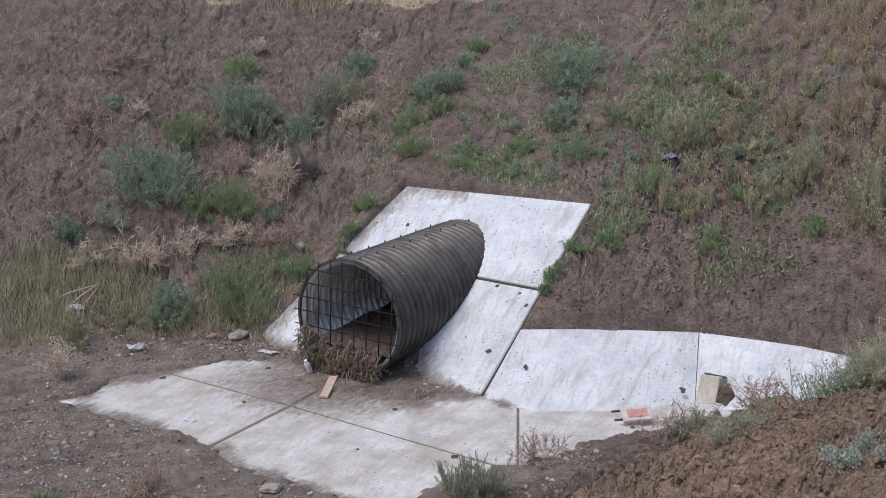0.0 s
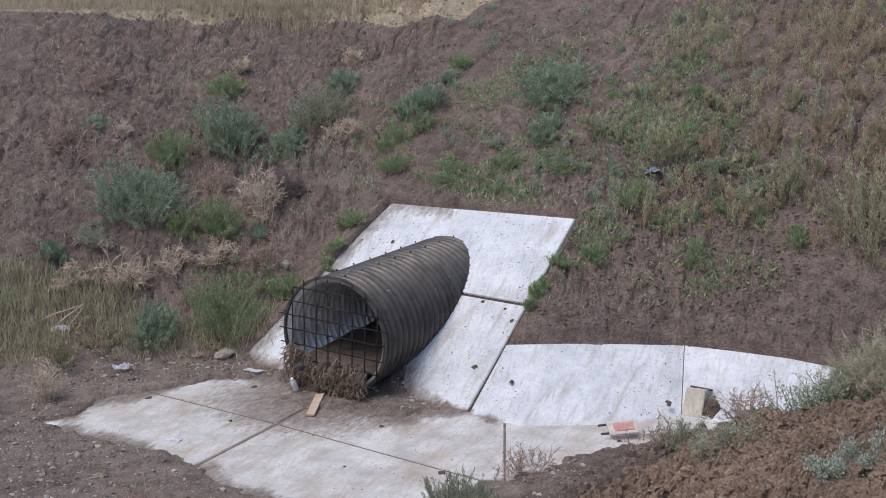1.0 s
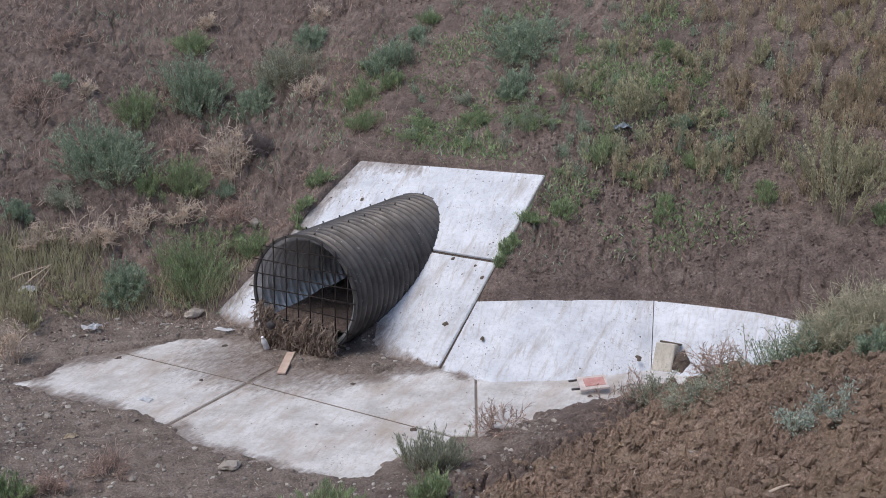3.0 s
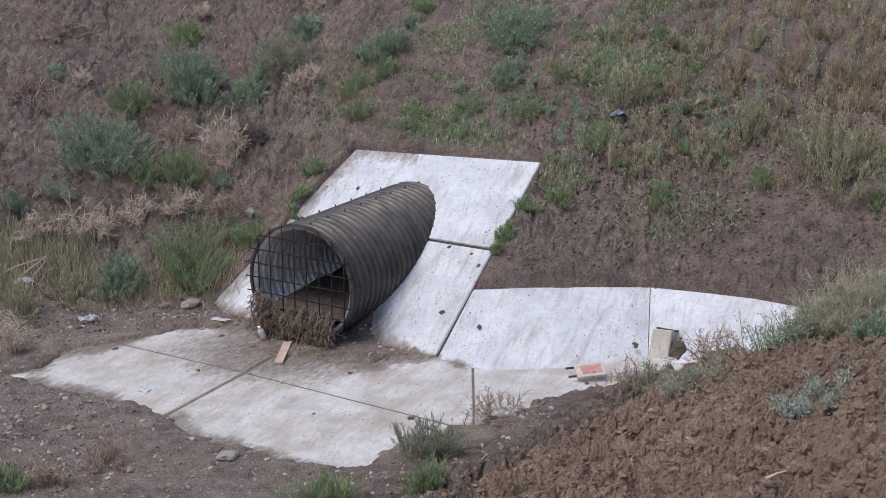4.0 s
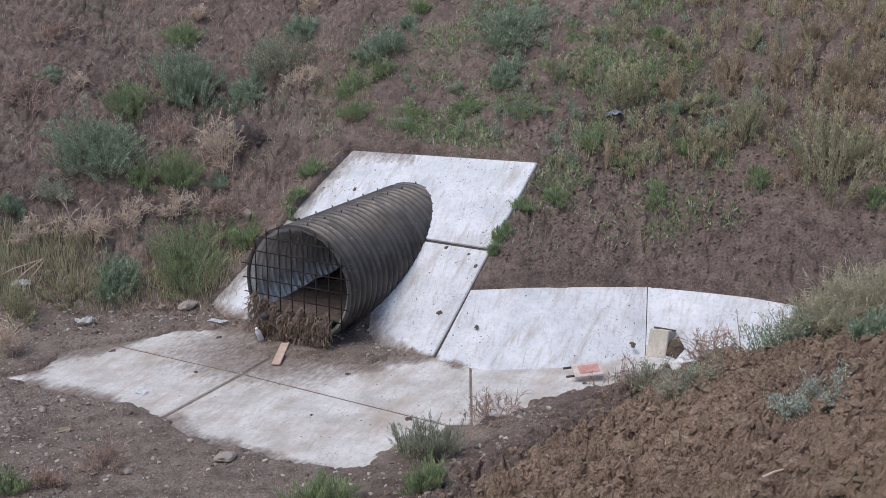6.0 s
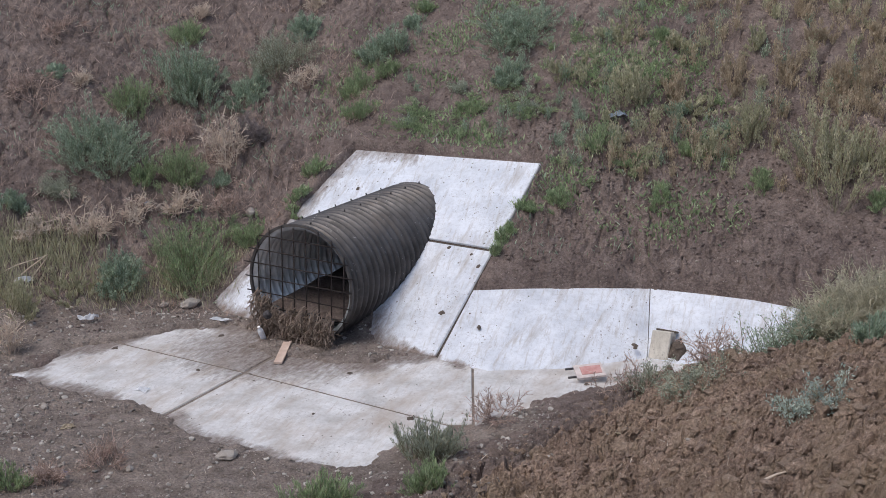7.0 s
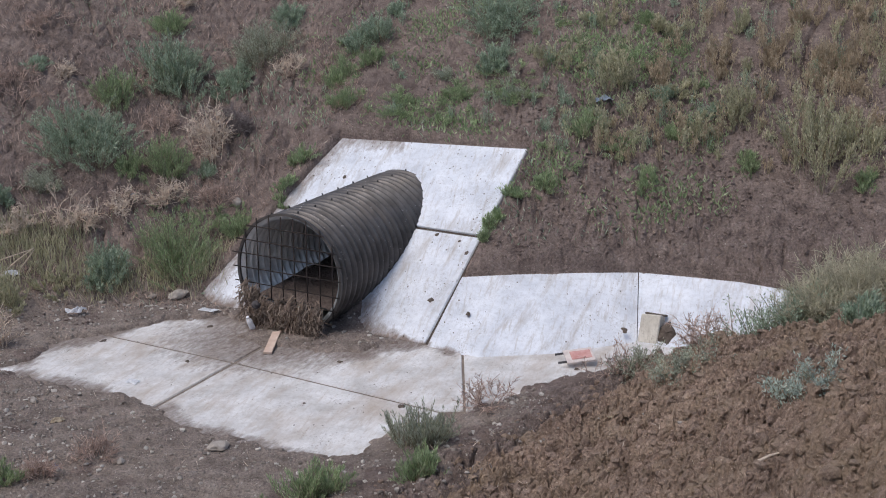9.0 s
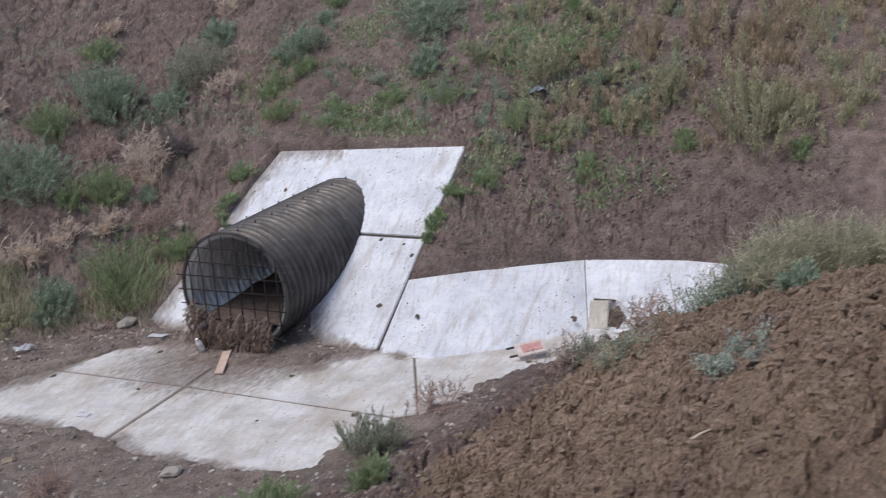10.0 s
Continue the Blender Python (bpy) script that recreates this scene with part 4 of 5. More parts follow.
herbs("seeding_grass", 11, 2100, (0.5, 7.0, 13.3, 21.0), lambda x, y: right_bank(x, y) * (0.10 + 0.8 * patchy(x, y, 1.1, 5, -0.15, 0.3)), 5, 0.26, 0.36, 26, 0.036, 0.014, 0.45, 0.7,
      M_OLIVE, "olive-green weeds going to seed on the bank")
herbs("tan_grass", 12, 2000, (1.4, 7.0, 13.8, 21.0), lambda x, y: right_bank(x - 0.6, y) * (0.20 + 0.8 * patchy(x, y, 0.9, 15, -0.1, 0.3)), 5, 0.24, 0.38, 26, 0.036, 0.013, 0.45, 0.7,
      M_TAN, "tan dry seed stalks on the bank")
herbs("grey_herbs", 21, 800, (-0.5, 7.0, 14.2, 21.0), lambda x, y: (0.16 + 0.5 * patchy(x, y, 1.3, 17, 0.0, 0.35)) * step(14.4, 15.4, y + 0.2 * x), 8, 0.26, 0.26, 15, 0.032, 0.011, 0.7, 0.4,
      M_SAGE, "grey-green weeds on the bank")
herbs("green_herbs", 22, 240, (-1.3, 3.2, 14.2, 17.8), lambda x, y: patchy(x, y, 1.2, 27, -0.1, 0.3), 8, 0.26, 0.13, 16, 0.032, 0.014, 0.9, 0.2,
      M_GREEN, "small bright green weeds on the bank")
herbs("dry_herbs", 23, 420, (-7.0, -0.8, 13.6, 20.6), lambda x, y: 0.18 + 0.5 * patchy(x, y, 0.9, 29, 0.0, 0.4), 7, 0.30, 0.16, 13, 0.045, 0.0075, 1.4, 0.0,
      M_PINKDRY, "reddish dead weeds on the bare bank")
blades("low_weeds", 13, 3400, (-1.6, 3.2, 13.6, 18.5), lambda x, y: patchy(x, y, 1.6, 25, -0.05, 0.3) * (1 - step(17.0, 18.4, y)), 12, 0.10, 0.020, 1.6,
       M_GREEN, "low creeping green weeds on the soil bank", "weeds")
blades("grey_weeds", 14, 1500, (-6, 3.0, 13.4, 20), lambda x, y: patchy(x, y, 1.3, 35, 0.05, 0.4), 10, 0.11, 0.014, 1.5,
       M_SAGE, "small grey-green weeds on the soil bank", "weeds")
blades("dead_stalks", 15, 4200, (-7.5, -0.6, 13.4, 21), lambda x, y: 0.22 + 0.7 * patchy(x, y, 0.9, 45, -0.1, 0.4), 6, 0.15, 0.0085, 1.5,
       M_PINKDRY, "short reddish dead stalks on the bare bank", "dry weeds")
blades("straw_litter", 16, 3000, (-7.5, 5, 13.3, 21), lambda x, y: 0.02 + 0.35 * patchy(x, y, 1.2, 55, 0.15, 0.5) * (x < 1), 4, 0.14, 0.0085, 3.5,
       M_STRAW, "scattered straw lying on the bank", "straw")
blades("toe_grass", 17, 1500, (-5.5, -2.4, 12.2, 14.6), lambda x, y: patchy(x, y, 1.4, 65, -0.2, 0.2) * step(0.02, 0.2, land(x, y, False)), 12, 0.24, 0.009, 0.7,
       M_OLIVE, "green grass along the foot of the bank", "grass")
blades("heap_straw", 18, 500, (-4, 4.5, 6, 11.6), lambda x, y: 0.25 + 0 * x, 5, 0.13, 0.005, 4.0,
       M_STRAW, "bits of straw on the dug soil and gravel", "straw")
blades("field_grass", 19, 16000, (-13, 0, 20.0, 27), lambda x, y: 0.35 + 0.6 * patchy(x, y, 0.6, 75, -0.1, 0.3), 14, 0.24, 0.012, 0.7,
       M_FIELD, "pale dry grass of the field above the bank", "grass")
# ---- loose soil and stones ----
ICO_V, ICO_F = [], []
_bm = bmesh.new()
bmesh.ops.create_icosphere(_bm, subdivisions=1, radius=1.0)
ICO_V = np.array([v.co[:] for v in _bm.verts])
ICO_F = np.array([[v.index for v in f.verts] for f in _bm.faces])
_bm.free()


def lumps(name, seed, x, y, size, squash, mat, label, category, sink=0.3, rough=0.28):
    rng = np.random.RandomState(seed)
    n = len(x)
    z = ground_at(x, y)
    v = np.repeat(ICO_V[None], n, 0) * (1 + rng.uniform(-rough, rough, (n, len(ICO_V), 1)))
    v = v * (size[:, None] * rng.uniform(0.65, 1.25, (n, 3)) * np.array([1, 1, squash]))[:, None, :]
    a = rng.uniform(0, 2 * np.pi, n)
    c, s = np.cos(a)[:, None], np.sin(a)[:, None]
    v = np.stack([v[..., 0] * c - v[..., 1] * s, v[..., 0] * s + v[..., 1] * c, v[..., 2]], -1)
    v = v + np.stack([x, y, z + size * squash * (1 - 2 * sink) * 0.5], -1)[:, None, :]
    f = (ICO_F[None] + (np.arange(n) * len(ICO_V))[:, None, None]).reshape(-1, 3)
    return tagged(part_mesh(name, mesh_of(v.reshape(-1, 3), f), mat), label, category, kind="stuff")


def clear_of_concrete(x, y, margin=0.08):
    ok = np.ones(len(x), bool)
    for pts in (SLAB_1, SLAB_2, SLAB_3, FLOOR):
        ok &= poly_dist(x, y, pts) > margin
    return ok


rng = np.random.RandomState(77)
x, y = rng.uniform(-1.0, 5.0, 40000), rng.uniform(5.0, 11.5, 40000)
hz_ = land(x, y, False)
ok = (rng.uniform(0, 1, len(x)) < 0.6 * step(0.06, 0.6, hz_)) & clear_of_concrete(x, y)
x, y = x[ok], y[ok]
lumps("soil_clods", 78, x, y, 0.007 + 0.036 * rng.uniform(0, 1, len(x)) ** 3.2, 0.8, M_CLOD, "reddish-brown clods of freshly dug soil", "soil clods", sink=0.42, rough=0.4)
x, y = rng.uniform(-4.8, 1.0, 22000), rng.uniform(7.6, 13.6, 22000)
ok = clear_of_concrete(x, y, 0.03) & (land(x, y, False) < 0.3) & (rng.uniform(0, 1, len(x)) < 0.35 + 0.65 * patchy(x, y, 0.8, 95, -0.2, 0.3))
x, y = x[ok], y[ok]
lumps("gravel", 79, x, y, 0.004 + 0.022 * rng.uniform(0, 1, len(x)) ** 4.5, 0.75, M_PEBBLE, "grey gravel scattered on the muddy soil", "gravel", rough=0.45)
x, y = rng.uniform(-6.2, 5.0, 16000), rng.uniform(12.8, 20.5, 16000)
ok = clear_of_concrete(x, y)
x, y = x[ok], y[ok]
lumps("bank_crumbs", 80, x, y, 0.005 + 0.020 * rng.uniform(0, 1, len(x)) ** 3, 0.75, M_SOIL, "crumbs of soil on the bank", "soil crumbs", sink=0.4)
x, y = rng.uniform(0.5, 5.0, 5200), rng.uniform(13.0, 15.6, 5200)
ok = clear_of_concrete(x, y)
x, y = x[ok], y[ok]
lumps("bank_clods", 82, x, y, 0.006 + 0.024 * rng.uniform(0, 1, len(x)) ** 3.5, 0.7, M_SOIL, "lumps of eroded soil on the bank", "soil crumbs", sink=0.35, rough=0.4)
x, y = rng.uniform(-6.2, 5.0, 800), rng.uniform(8.0, 20.5, 800)
ok = clear_of_concrete(x, y)
lumps("pale_pebbles", 81, x[ok], y[ok], 0.006 + 0.011 * rng.uniform(0, 1, ok.sum()) ** 2, 0.7, M_STONE, "small pale pebbles lying on the soil", "pebbles")


# specks of dried mud on the slabs
def mud_specks(name, seed, n, place, mat, label):
    rng = np.random.RandomState(seed)
    vs, fs = [], []
    for k in range(n):
        p, nrm = place(rng)
        r = rng.uniform(0.003, 0.009) if rng.uniform() < 0.93 else rng.uniform(0.012, 0.036)
        q = Vector(nrm).to_track_quat("Z", "Y").to_matrix()
        a0 = len(vs)
        m = 11
        for j in range(m):
            a = 2 * math.pi * j / m
            rr = r * rng.uniform(0.6, 1.3)
            vs.append(tuple(Vector(p) + q @ Vector((rr * math.cos(a), rr * math.sin(a) * 1.3, 0.001))))
        vs.append(tuple(Vector(p) + q @ Vector((0, 0, 0.35 * r + 0.003))))
        fs += [(a0 + j, a0 + (j + 1) % m, a0 + m) for j in range(m)]
    return tagged(part_mesh(name, mesh_of(vs, fs), mat), label, "dried mud", kind="stuff")


# brown of the mud flecks, also the painted shade beside the concrete offcut
M_MUD_AND_SHADE = plain("mud_and_gap_shade", (0.07, 0.055, 0.045), (0.15, 0.12, 0.10), 0.95, 0, 30, 0.3)
SLOPE_N = (-math.sin(SLOPE) * U2[0], -math.sin(SLOPE) * U2[1], math.cos(SLOPE))


def on_apron(rng):
    while True:
        v, s = rng.uniform(-2.6, -0.03), rng.uniform(0.05, 2.9)
        p = Vector(uvp(v, s))
        d = p - Vector(MOUTH)
        if (d - Vector(AXIS) * d.dot(Vector(AXIS))).length > 0.70:
            return p, SLOPE_N


def on_floor(rng):
    while True:
        x, y = rng.uniform(-4, 1.5), rng.uniform(9.8, 13.0)
        if poly_dist(np.array([x]), np.array([y]), FLOOR)[0] < -0.12:
            return (x, y, 0.0), (0, 0, 1)


def on_wing(rng):
    x, t = rng.uniform(0.1, 2.0), rng.uniform(0.05, 0.95)
    top, low = Vector((0.30 + (x - 0.1) * 0.96, 13.08, 0.482)), Vector((-0.04 + (x - 0.1) * 1.08, 12.12, 0.0))
    return top.lerp(low, t) + Vector((0, 0, 0.004)), (0, -0.42, 0.9)


mud_specks("mud_specks", 5, 150, on_apron, M_MUD_AND_SHADE, "dark flecks of dried mud on the white slope slabs")
mud_specks("mud_specks", 6, 75, on_floor, M_MUD_AND_SHADE, "dark flecks of dried mud on the floor slabs")
mud_specks("mud_specks", 7, 60, on_wing, M_MUD_AND_SHADE, "dark flecks of dried mud on the low white slabs")


# ---- straw and reeds caught on the bars ----
rng = np.random.RandomState(31)
debris = thing("reed_debris", "matted brown straw and reeds caught on the pipe's bars", "debris", at=tuple(MOUTH))


def strands(n, top_of, seed, spread_side, drop, out):
    rng = np.random.RandomState(seed)
    side = rng.uniform(*spread_side, n)
    top = np.array([top_of(q) for q in side]) + rng.normal(0, 0.03, n) - 0.26 * rng.uniform(0, 1, n) ** 1.6
    pts = []
    m = 5
    for k in range(n):
        o = rng.uniform(*out)
        length = rng.uniform(*drop)
        dx = rng.normal(0, 0.06)
        row = []
        for j in range(m):
            t = j / (m - 1)
            row.append(at_mouth(side[k] + dx * t + rng.normal(0, 0.012), max(-0.66, top[k] - length * t), o + 0.10 * math.sin(math.pi * t) * rng.uniform(0.2, 1) + 0.05 * t) - Vector(MOUTH))
        pts.append([tuple(p) for p in row])
    return np.array(pts)


def heap_top(q):
    spike = max(0.0, 1 - abs(((q + 0.06 + 0.075) % 0.15) - 0.075) / 0.035)
    left = -0.20 + 0.10 * math.sin(9 * q) if q < -0.10 else -0.30
    return left + 0.10 * spike * (1 if q > -0.12 else 0.3)


paths = strands(900, heap_top, 32, (-0.50, 0.45), (0.05, 0.22), (0.03, 0.12))
v, f = tubes(paths, 0.0060, 0.003)
part_mesh("straw", mesh_of(v, f), M_STRAW_DEBRIS := leaf_material("matted_straw", (0.20, 0.150, 0.118), (0.34, 0.265, 0.215), (0.50, 0.41, 0.345)), debris)
paths = strands(40, lambda q: -0.36, 33, (-0.34, 0.32), (0.02, 0.08), (0.06, 0.13))
paths = paths + np.linspace(-0.10, 0.10, 5)[None, :, None] * np.array(P_SIDE)[None, None, :]
v, f = tubes(paths, 0.007, 0.004)
part_mesh("reed", mesh_of(v, f), M_STRAW_DEBRIS, debris)
bm = bmesh.new()
grid = []
for i in range(29):
    row = []
    for j in range(11):
        q, t = -0.44 + 0.88 * i / 28, j / 10
        topz = heap_top(q) - 0.05
        up = topz + (-0.66 - topz) * t
        bulge = 0.045 + 0.10 * math.sin(math.pi * min(1, t * 0.8)) + 0.06 * noise.noise((q * 9, t * 5, 2.0))
        row.append(bm.verts.new(at_mouth(q, up, bulge) - Vector(MOUTH)))
    grid.append(row)
for a, b in zip(grid, grid[1:]):
    for j in range(10):
        bm.faces.new((a[j], b[j], b[j + 1], a[j + 1]))
bmesh.ops.solidify(bm, geom=bm.faces[:], thickness=0.03)
part("mat", bm, plain("dark_rotten_straw", (0.07, 0.050, 0.040), (0.20, 0.145, 0.11), 0.95, 0, 18, 0.8), debris)


# bolts along the plates' seams
for line, ang0 in enumerate((-0.42, 0.10)):
    for k in range(9 if line == 0 else 8):
        s = PITCH * (1 + 3 * k)
        p, o = on_pipe(s, ang0, RADIUS + WAVE), on_pipe(s, ang0, RADIUS + WAVE + 0.02)
        bm = bmesh.new()
        rod(bm, p, o, 0.008, 6)
        pipe_part("bolt", bm, M_BOLT, parent=barrel)


# ---- stones, litter and scraps ----
def rock(name, x, y, size, seed, label, mat=M_STONE, z=None):
    bm = bmesh.new()
    bmesh.ops.create_icosphere(bm, subdivisions=3, radius=1.0)
    for v in bm.verts:
        n = v.co.normalized()
        v.co = n * (1 + 0.32 * noise.noise(n * 1.4 + Vector((seed, 0, 0))) + 0.10 * noise.noise(n * 4 + Vector((0, seed, 0))))
        v.co.x *= size[0] * 0.5
        v.co.y *= size[1] * 0.5
        v.co.z *= size[2] * 0.5
    for f in bm.faces:
        f.smooth = seed % 2 == 0
    ob = part(name, bm, mat)
    ob.location = (x, y, (height(x, y) if z is None else z) + size[2] * 0.30)
    ob.rotation_euler = (0, 0, seed * 1.3)
    return tagged(ob, label, "stone")


rock("stone", -2.79, 13.74, (0.23, 0.15, 0.11), 3, "flat pale stone lying at the foot of the bank")
rock("stone", -3.07, 13.72, (0.10, 0.07, 0.06), 3, "small pale stone lying at the foot of the bank")
rock("stone", -2.30, 15.16, (0.15, 0.11, 0.10), 4, "pale stone lying beside the brush")
rock("stone", -1.80, 10.0, (0.17, 0.13, 0.075), 5, "grey-brown stone lying in the gravel")
rock("soil_lump", 1.80, 8.55, (0.14, 0.11, 0.10), 5, "reddish lump of soil on the heap", M_CLOD)
rock("soil_lump", 1.32, 9.1, (0.13, 0.10, 0.09), 7, "reddish lump of soil on the heap", M_CLOD)
rock("stone", -3.6, 11.0, (0.08, 0.06, 0.05), 9, "small pale stone in the gravel")
rock("stone", -2.55, 9.75, (0.07, 0.06, 0.05), 11, "small pale stone in the gravel")

M_PLASTIC = plain("white_plastic", (0.84, 0.85, 0.88), (0.93, 0.94, 0.96), 0.5, 0, 25, 0.15)
M_BLUE = plain("pale_blue_plastic", (0.35, 0.42, 0.52), (0.60, 0.66, 0.74), 0.5, 0, 15, 0.4)
M_WOOD = plain("raw_pine", (0.50, 0.365, 0.29), (0.66, 0.52, 0.44), 0.8, 0, 12, 0.2)
M_RED = plain("faded_red_paint", (0.48, 0.22, 0.20), (0.62, 0.38, 0.35), 0.7, 0, 18, 0.2)
M_PAPER = plain("dirty_paper", (0.45, 0.36, 0.26), (0.66, 0.58, 0.46), 0.9, 0, 20, 0.3)
M_DARK = plain("dark_wet_scrap", (0.03, 0.03, 0.035), (0.10, 0.09, 0.09), 0.6, 0, 20, 0.3)
M_LILAC = plain("lilac_wrapper", (0.30, 0.27, 0.42), (0.68, 0.66, 0.72), 0.5, 0, 16, 0.3)


def crumple(name, x, y, w, d, h, seed, mat, label, category, turn=0.0, z=None, bend=0.0):
    """A crumpled sheet of film or paper, closed to a thin shell."""
    bm = bmesh.new()
    n = 9
    g = []
    for i in range(n):
        row = []
        for j in range(n):
            u, t = i / (n - 1) - 0.5, j / (n - 1) - 0.5
            k = 1 + 0.35 * noise.noise((u * 3 + seed, t * 3, 1))
            zz = h * (0.45 + 0.55 * noise.noise((u * 5, t * 5, seed * 3.7)) - 1.2 * max(abs(u), abs(t)) ** 2)
            row.append(bm.verts.new((u * w * k, t * d * k + bend * (u * 2) ** 2, max(0.004, zz))))
        g.append(row)
    for i in range(n - 1):
        for j in range(n - 1):
            bm.faces.new((g[i][j], g[i + 1][j], g[i + 1][j + 1], g[i][j + 1]))
    bmesh.ops.solidify(bm, geom=bm.faces[:], thickness=0.003)
    ob = part(name, bm, mat)
    ob.location = (x, y, (height(x, y) if z is None else z) + 0.004)
    ob.rotation_euler = (0, 0, turn)
    return tagged(ob, label, category)


crumple("crushed_bottle", -3.78, 13.25, 0.19, 0.085, 0.10, 1, M_PLASTIC, "crushed white and blue plastic bottle on the soil", "litter", 0.5, bend=0.04, z=height(-3.78, 13.25) + 0.03)
crumple("plastic_rag", -2.40, 13.32, 0.20, 0.08, 0.03, 2, M_PLASTIC, "torn whitish plastic rag on the muddy slab", "litter", -0.4)
crumple("plastic_film", -2.83, 11.50, 0.13, 0.09, 0.03, 3, M_PLASTIC, "scrap of clear white plastic film on the concrete", "litter", -0.5, z=0.0)
crumple("paper_scrap", -3.27, 10.57, 0.11, 0.08, 0.04, 4, M_PAPER, "crumpled yellowed paper in the gravel", "litter", 0.2)
crumple("wrapper", -3.06, 9.67, 0.075, 0.06, 0.05, 5, M_LILAC, "small lilac wrapper in the gravel", "litter", 0.1)
crumple("plastic_bag", 2.0, 15.08, 0.20, 0.12, 0.10, 6, M_BLUE, "pale blue plastic bag caught in the weeds", "litter", 0.3)
crumple("plastic_bag", -4.6, 13.77, 0.18, 0.12, 0.10, 7, M_PLASTIC, "whitish plastic bag in the grass", "litter", 0.3)
crumple("plastic_scrap", -4.77, 14.57, 0.05, 0.04, 0.03, 8, M_PLASTIC, "tiny white plastic scrap on the bank", "litter")
crumple("plastic_scrap", -3.53, 15.2, 0.06, 0.05, 0.05, 9, M_BLUE, "small blue plastic scrap under the weed", "litter")
crumple("paper_scrap", 1.71, 13.98, 0.07, 0.02, 0.02, 10, M_PAPER, "thin pale paper scrap on the bank", "litter", 0.3)
crumple("paper_scrap", 1.35, 9.35, 0.06, 0.04, 0.02, 12, M_PAPER, "small pale paper scrap on the heap", "litter", 0.3)


def small_box(bm, cx, cy, cz, sx, sy, sz, m=Matrix.Identity(4), bev=0.004):
    r = bmesh.ops.create_cube(bm, size=1.0, matrix=m @ Matrix.Translation((cx, cy, cz)) @ Matrix.Diagonal((sx, sy, sz, 1)))
    edges = {e for v in r["verts"] for e in v.link_edges}
    bmesh.ops.bevel(bm, geom=list(edges), offset=bev, segments=1, affect="EDGES")


# short plank with a notched end, lying across the joint
bm = bmesh.new()
outline = [(-0.055, -0.25), (0.03, -0.255), (0.05, 0.17), (0.055, 0.26), (0.025, 0.225), (-0.01, 0.22), (-0.03, 0.235)]
bot = [bm.verts.new((a, b, 0)) for a, b in outline]
topv = [bm.verts.new((a, b, 0.022)) for a, b in outline]
bm.faces.new(bot[::-1])
bm.faces.new(topv)
for k in range(len(outline)):
    j = (k + 1) % len(outline)
    bm.faces.new((bot[k], bot[j], topv[j], topv[k]))
bmesh.ops.bevel(bm, geom=bm.edges[:], offset=0.003, segments=1, affect="EDGES")
plank = tagged(part("plank", bm, M_WOOD), "short split pine board on the muddy floor", "plank")
plank.matrix_basis = pose(-1.615, 12.40, 0.025, 4, 0, -2)

# red and white painted board with two pegs
board = thing("painted_board", "faded red and white painted board with two dark pegs", "board", at=(1.42, 11.80, 0.09))
board.rotation_euler = (radians(16), radians(-4), radians(8))
bm = bmesh.new()
small_box(bm, -0.03, 0, 0, 0.28, 0.20, 0.025)
part("panel", bm, plain("faded_white_paint", (0.52, 0.45, 0.42), (0.70, 0.63, 0.60), 0.7, 0, 18, 0.2), board, "dirty white panel")
bm = bmesh.new()
small_box(bm, -0.015, 0.0, 0.0155, 0.20, 0.12, 0.006, bev=0.002)
part("inlay", bm, M_RED, board, "faded red inlay")
for s in (-0.06, 0.07):
    bm = bmesh.new()
    rod(bm, (-0.25, s, -0.002), (-0.16, s, -0.002), 0.011, 8)
    part("peg", bm, M_DARK, board, "dark peg")

# clear bottle standing among the reeds
bm = bmesh.new()
prof = [(0.0, 0.0), (0.031, 0.0), (0.034, 0.01), (0.034, 0.07), (0.031, 0.08), (0.034, 0.09), (0.034, 0.14), (0.026, 0.17), (0.013, 0.19), (0.013, 0.205)]
rings = [[bm.verts.new((r * math.cos(2 * math.pi * k / 16), r * math.sin(2 * math.pi * k / 16), z)) for k in range(16)] for r, z in prof[1:]]
for a, b in zip(rings, rings[1:]):
    for k in range(16):
        bm.faces.new((a[k], a[(k + 1) % 16], b[(k + 1) % 16], b[k])).smooth = True
bm.faces.new(rings[0][::-1])
bottle = thing("plastic_bottle", "cloudy white plastic bottle among the reeds", "bottle", at=(-1.86, 12.80, 0.03))
bottle.rotation_euler = (radians(24), radians(-14), 0)
bottle.scale = (0.9, 0.9, 0.8)
bottle_body = part("body", bm, M_PLASTIC, bottle)
bm = bmesh.new()
rod(bm, (0, 0, 0.198), (0, 0, 0.218), 0.016, 12)
part("cap", bm, M_PLASTIC, bottle_body)

ball = rock("ball", -1.80, 12.70, (0.085, 0.085, 0.085), 8, "small dark and white ball stuck in the reeds", M_DARK, z=0.30)
tagged(ball, category="ball")

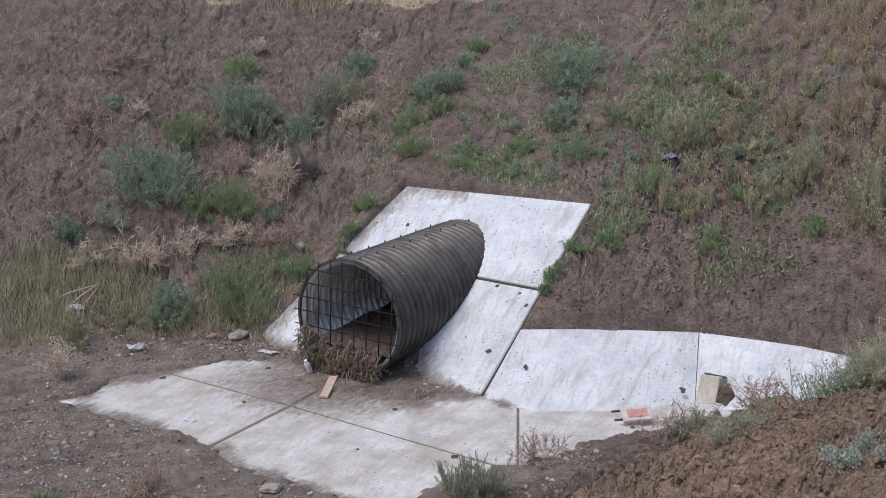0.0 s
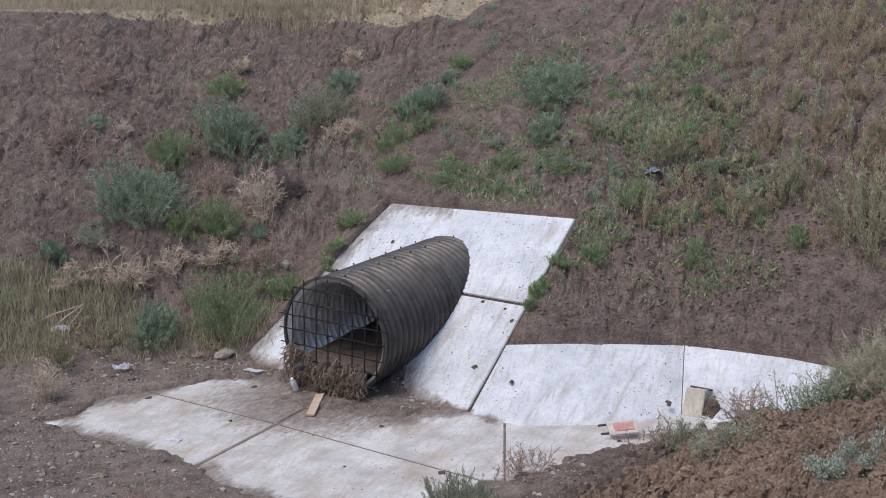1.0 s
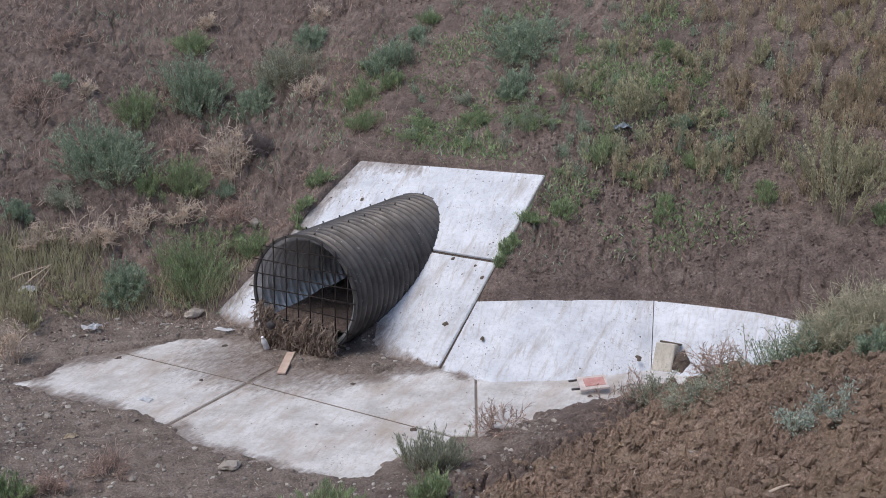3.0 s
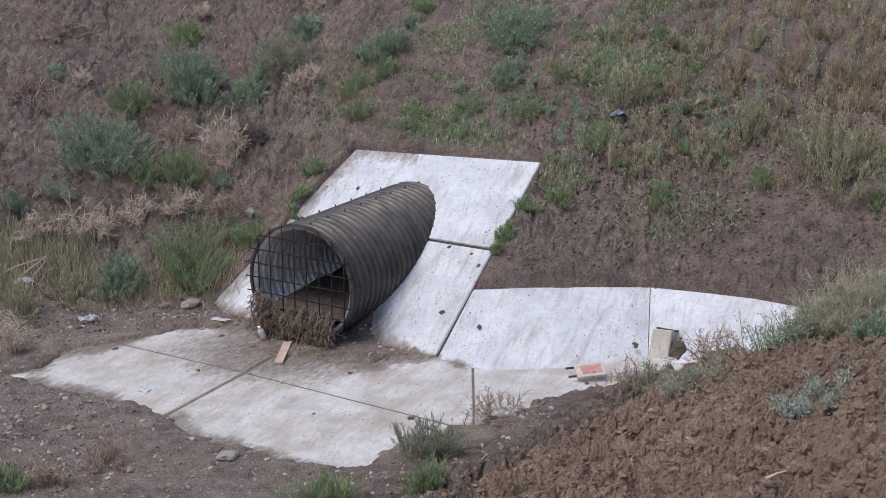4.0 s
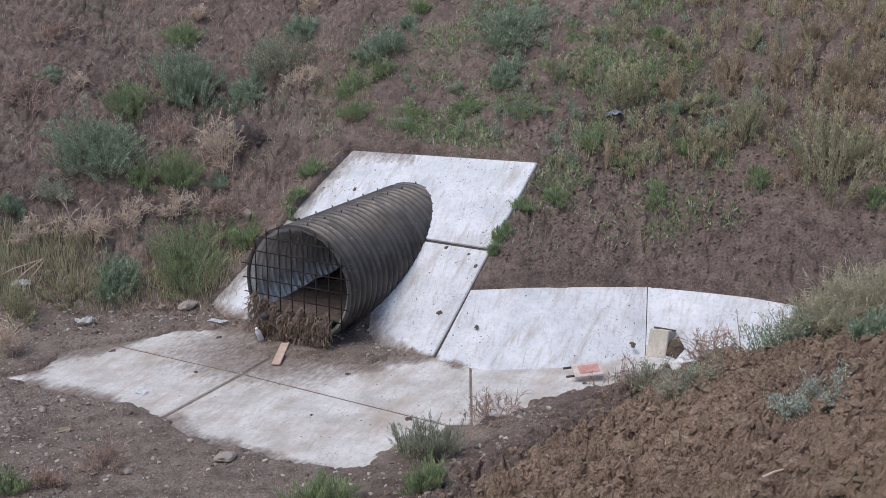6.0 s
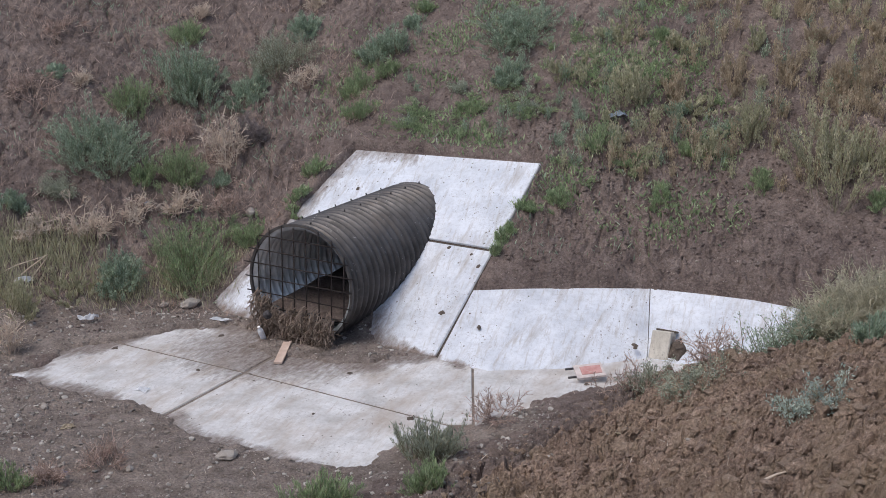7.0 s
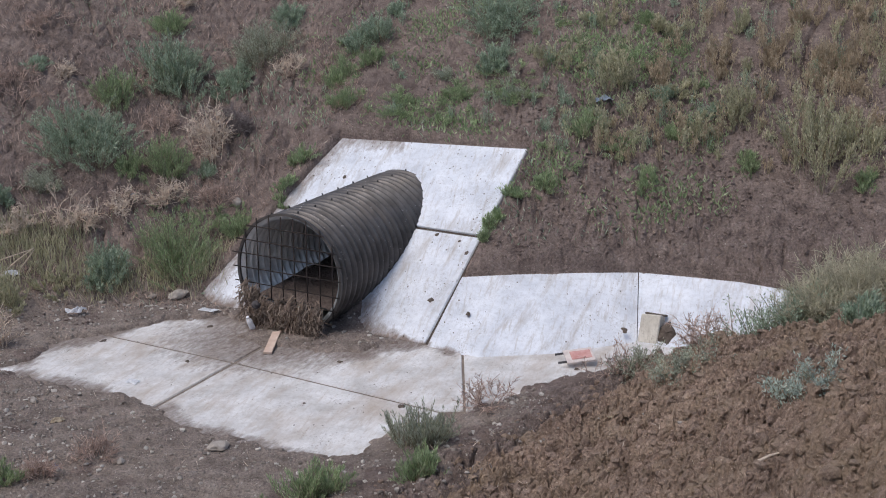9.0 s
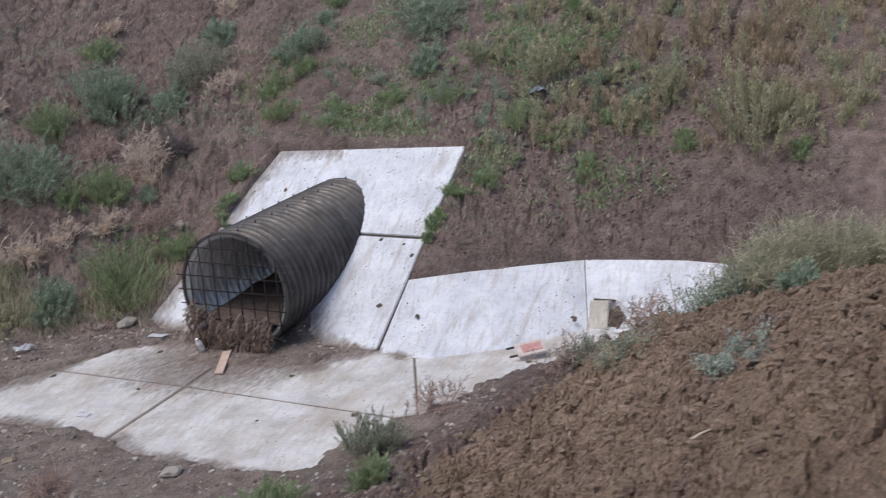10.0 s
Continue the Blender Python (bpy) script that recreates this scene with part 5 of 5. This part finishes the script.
# tilted concrete offcut leaning on the low slabs
chunk = thing("concrete_offcut", "broken grey-white concrete block leaning on the low slabs", "concrete block", at=(2.17, 12.40, 0.0))
TILT = Matrix.Rotation(radians(-28), 4, "Z") @ Matrix.Rotation(radians(-20), 4, "X")
bm = bmesh.new()
small_box(bm, 0, 0, 0.11, 0.20, 0.17, 0.30, TILT, 0.010)
for v in bm.verts:
    v.co += Vector((noise.noise(v.co * 9), noise.noise(v.co * 9 + Vector((5, 0, 0))), noise.noise(v.co * 9 + Vector((0, 7, 0))))) * 0.012
part("block", bm, concrete_material("grey_offcut", (0.46, 0.43, 0.37), (0.66, 0.62, 0.55), (0.30, 0.25, 0.20), (0.5, 0.8)), chunk)
# thin dark strip along the top of the block
bm = bmesh.new()
small_box(bm, 0.01, 0.06, 0.268, 0.21, 0.10, 0.02, TILT, 0.006)
part("cap", bm, M_MUD_AND_SHADE, chunk, "thin dark strip along the upper face")
# dark lump that stands in for the shade in the gap beside the block
bm = bmesh.new()
bmesh.ops.create_icosphere(bm, subdivisions=3, radius=1.0, matrix=TILT @ Matrix.Translation((0.15, 0.02, 0.05)) @ Matrix.Diagonal((0.09, 0.10, 0.17, 1)))
for v in bm.verts:
    v.co += Vector((noise.noise(v.co * 11), noise.noise(v.co * 11 + Vector((5, 0, 0))), noise.noise(v.co * 11 + Vector((0, 7, 0))))) * 0.045
part("gap_shade", bm, M_MUD_AND_SHADE, chunk, "dark lump in place of the shaded gap beside the block")

# dead branch lying in the grass, and a stick on the heap
def branch(name, pts, r, label):
    cu = bpy.data.curves.new(name, "CURVE")
    cu.dimensions, cu.bevel_depth, cu.bevel_resolution = "3D", r, 1
    for line in pts:
        sp = cu.splines.new("POLY")
        sp.points.add(len(line) - 1)
        for q, (p, w) in enumerate(zip(line, np.linspace(1, 0.4, len(line)))):
            sp.points[q].co = (*p, 1)
            sp.points[q].radius = w
    tmp = new(name + "_curve", cu)
    me = bpy.data.meshes.new_from_object(tmp.evaluated_get(bpy.context.evaluated_depsgraph_get()))
    bpy.data.objects.remove(tmp)
    return tagged(part_mesh(name, me, M_STRAW), label, "branch")


bz = height(-4.5, 13.83)
branch("dead_branch", [[(-5.0, 13.75, bz + 0.02), (-4.7, 13.86, bz + 0.16), (-4.4, 13.95, bz + 0.24)],
                       [(-4.72, 13.75, bz), (-4.55, 13.85, bz + 0.14), (-4.37, 13.95, bz + 0.26)],
                       [(-4.55, 13.80, bz), (-4.46, 13.88, bz + 0.12), (-4.37, 13.96, bz + 0.24)]], 0.010, "pale dead branch sticking out of the grass")
branch("stick", [[(1.65, 6.22, height(1.72, 6.24)), (1.72, 6.24, height(1.72, 6.24) + 0.025), (1.78, 6.23, height(1.72, 6.24) + 0.05)]], 0.010, "short pale stick on the heap of soil")
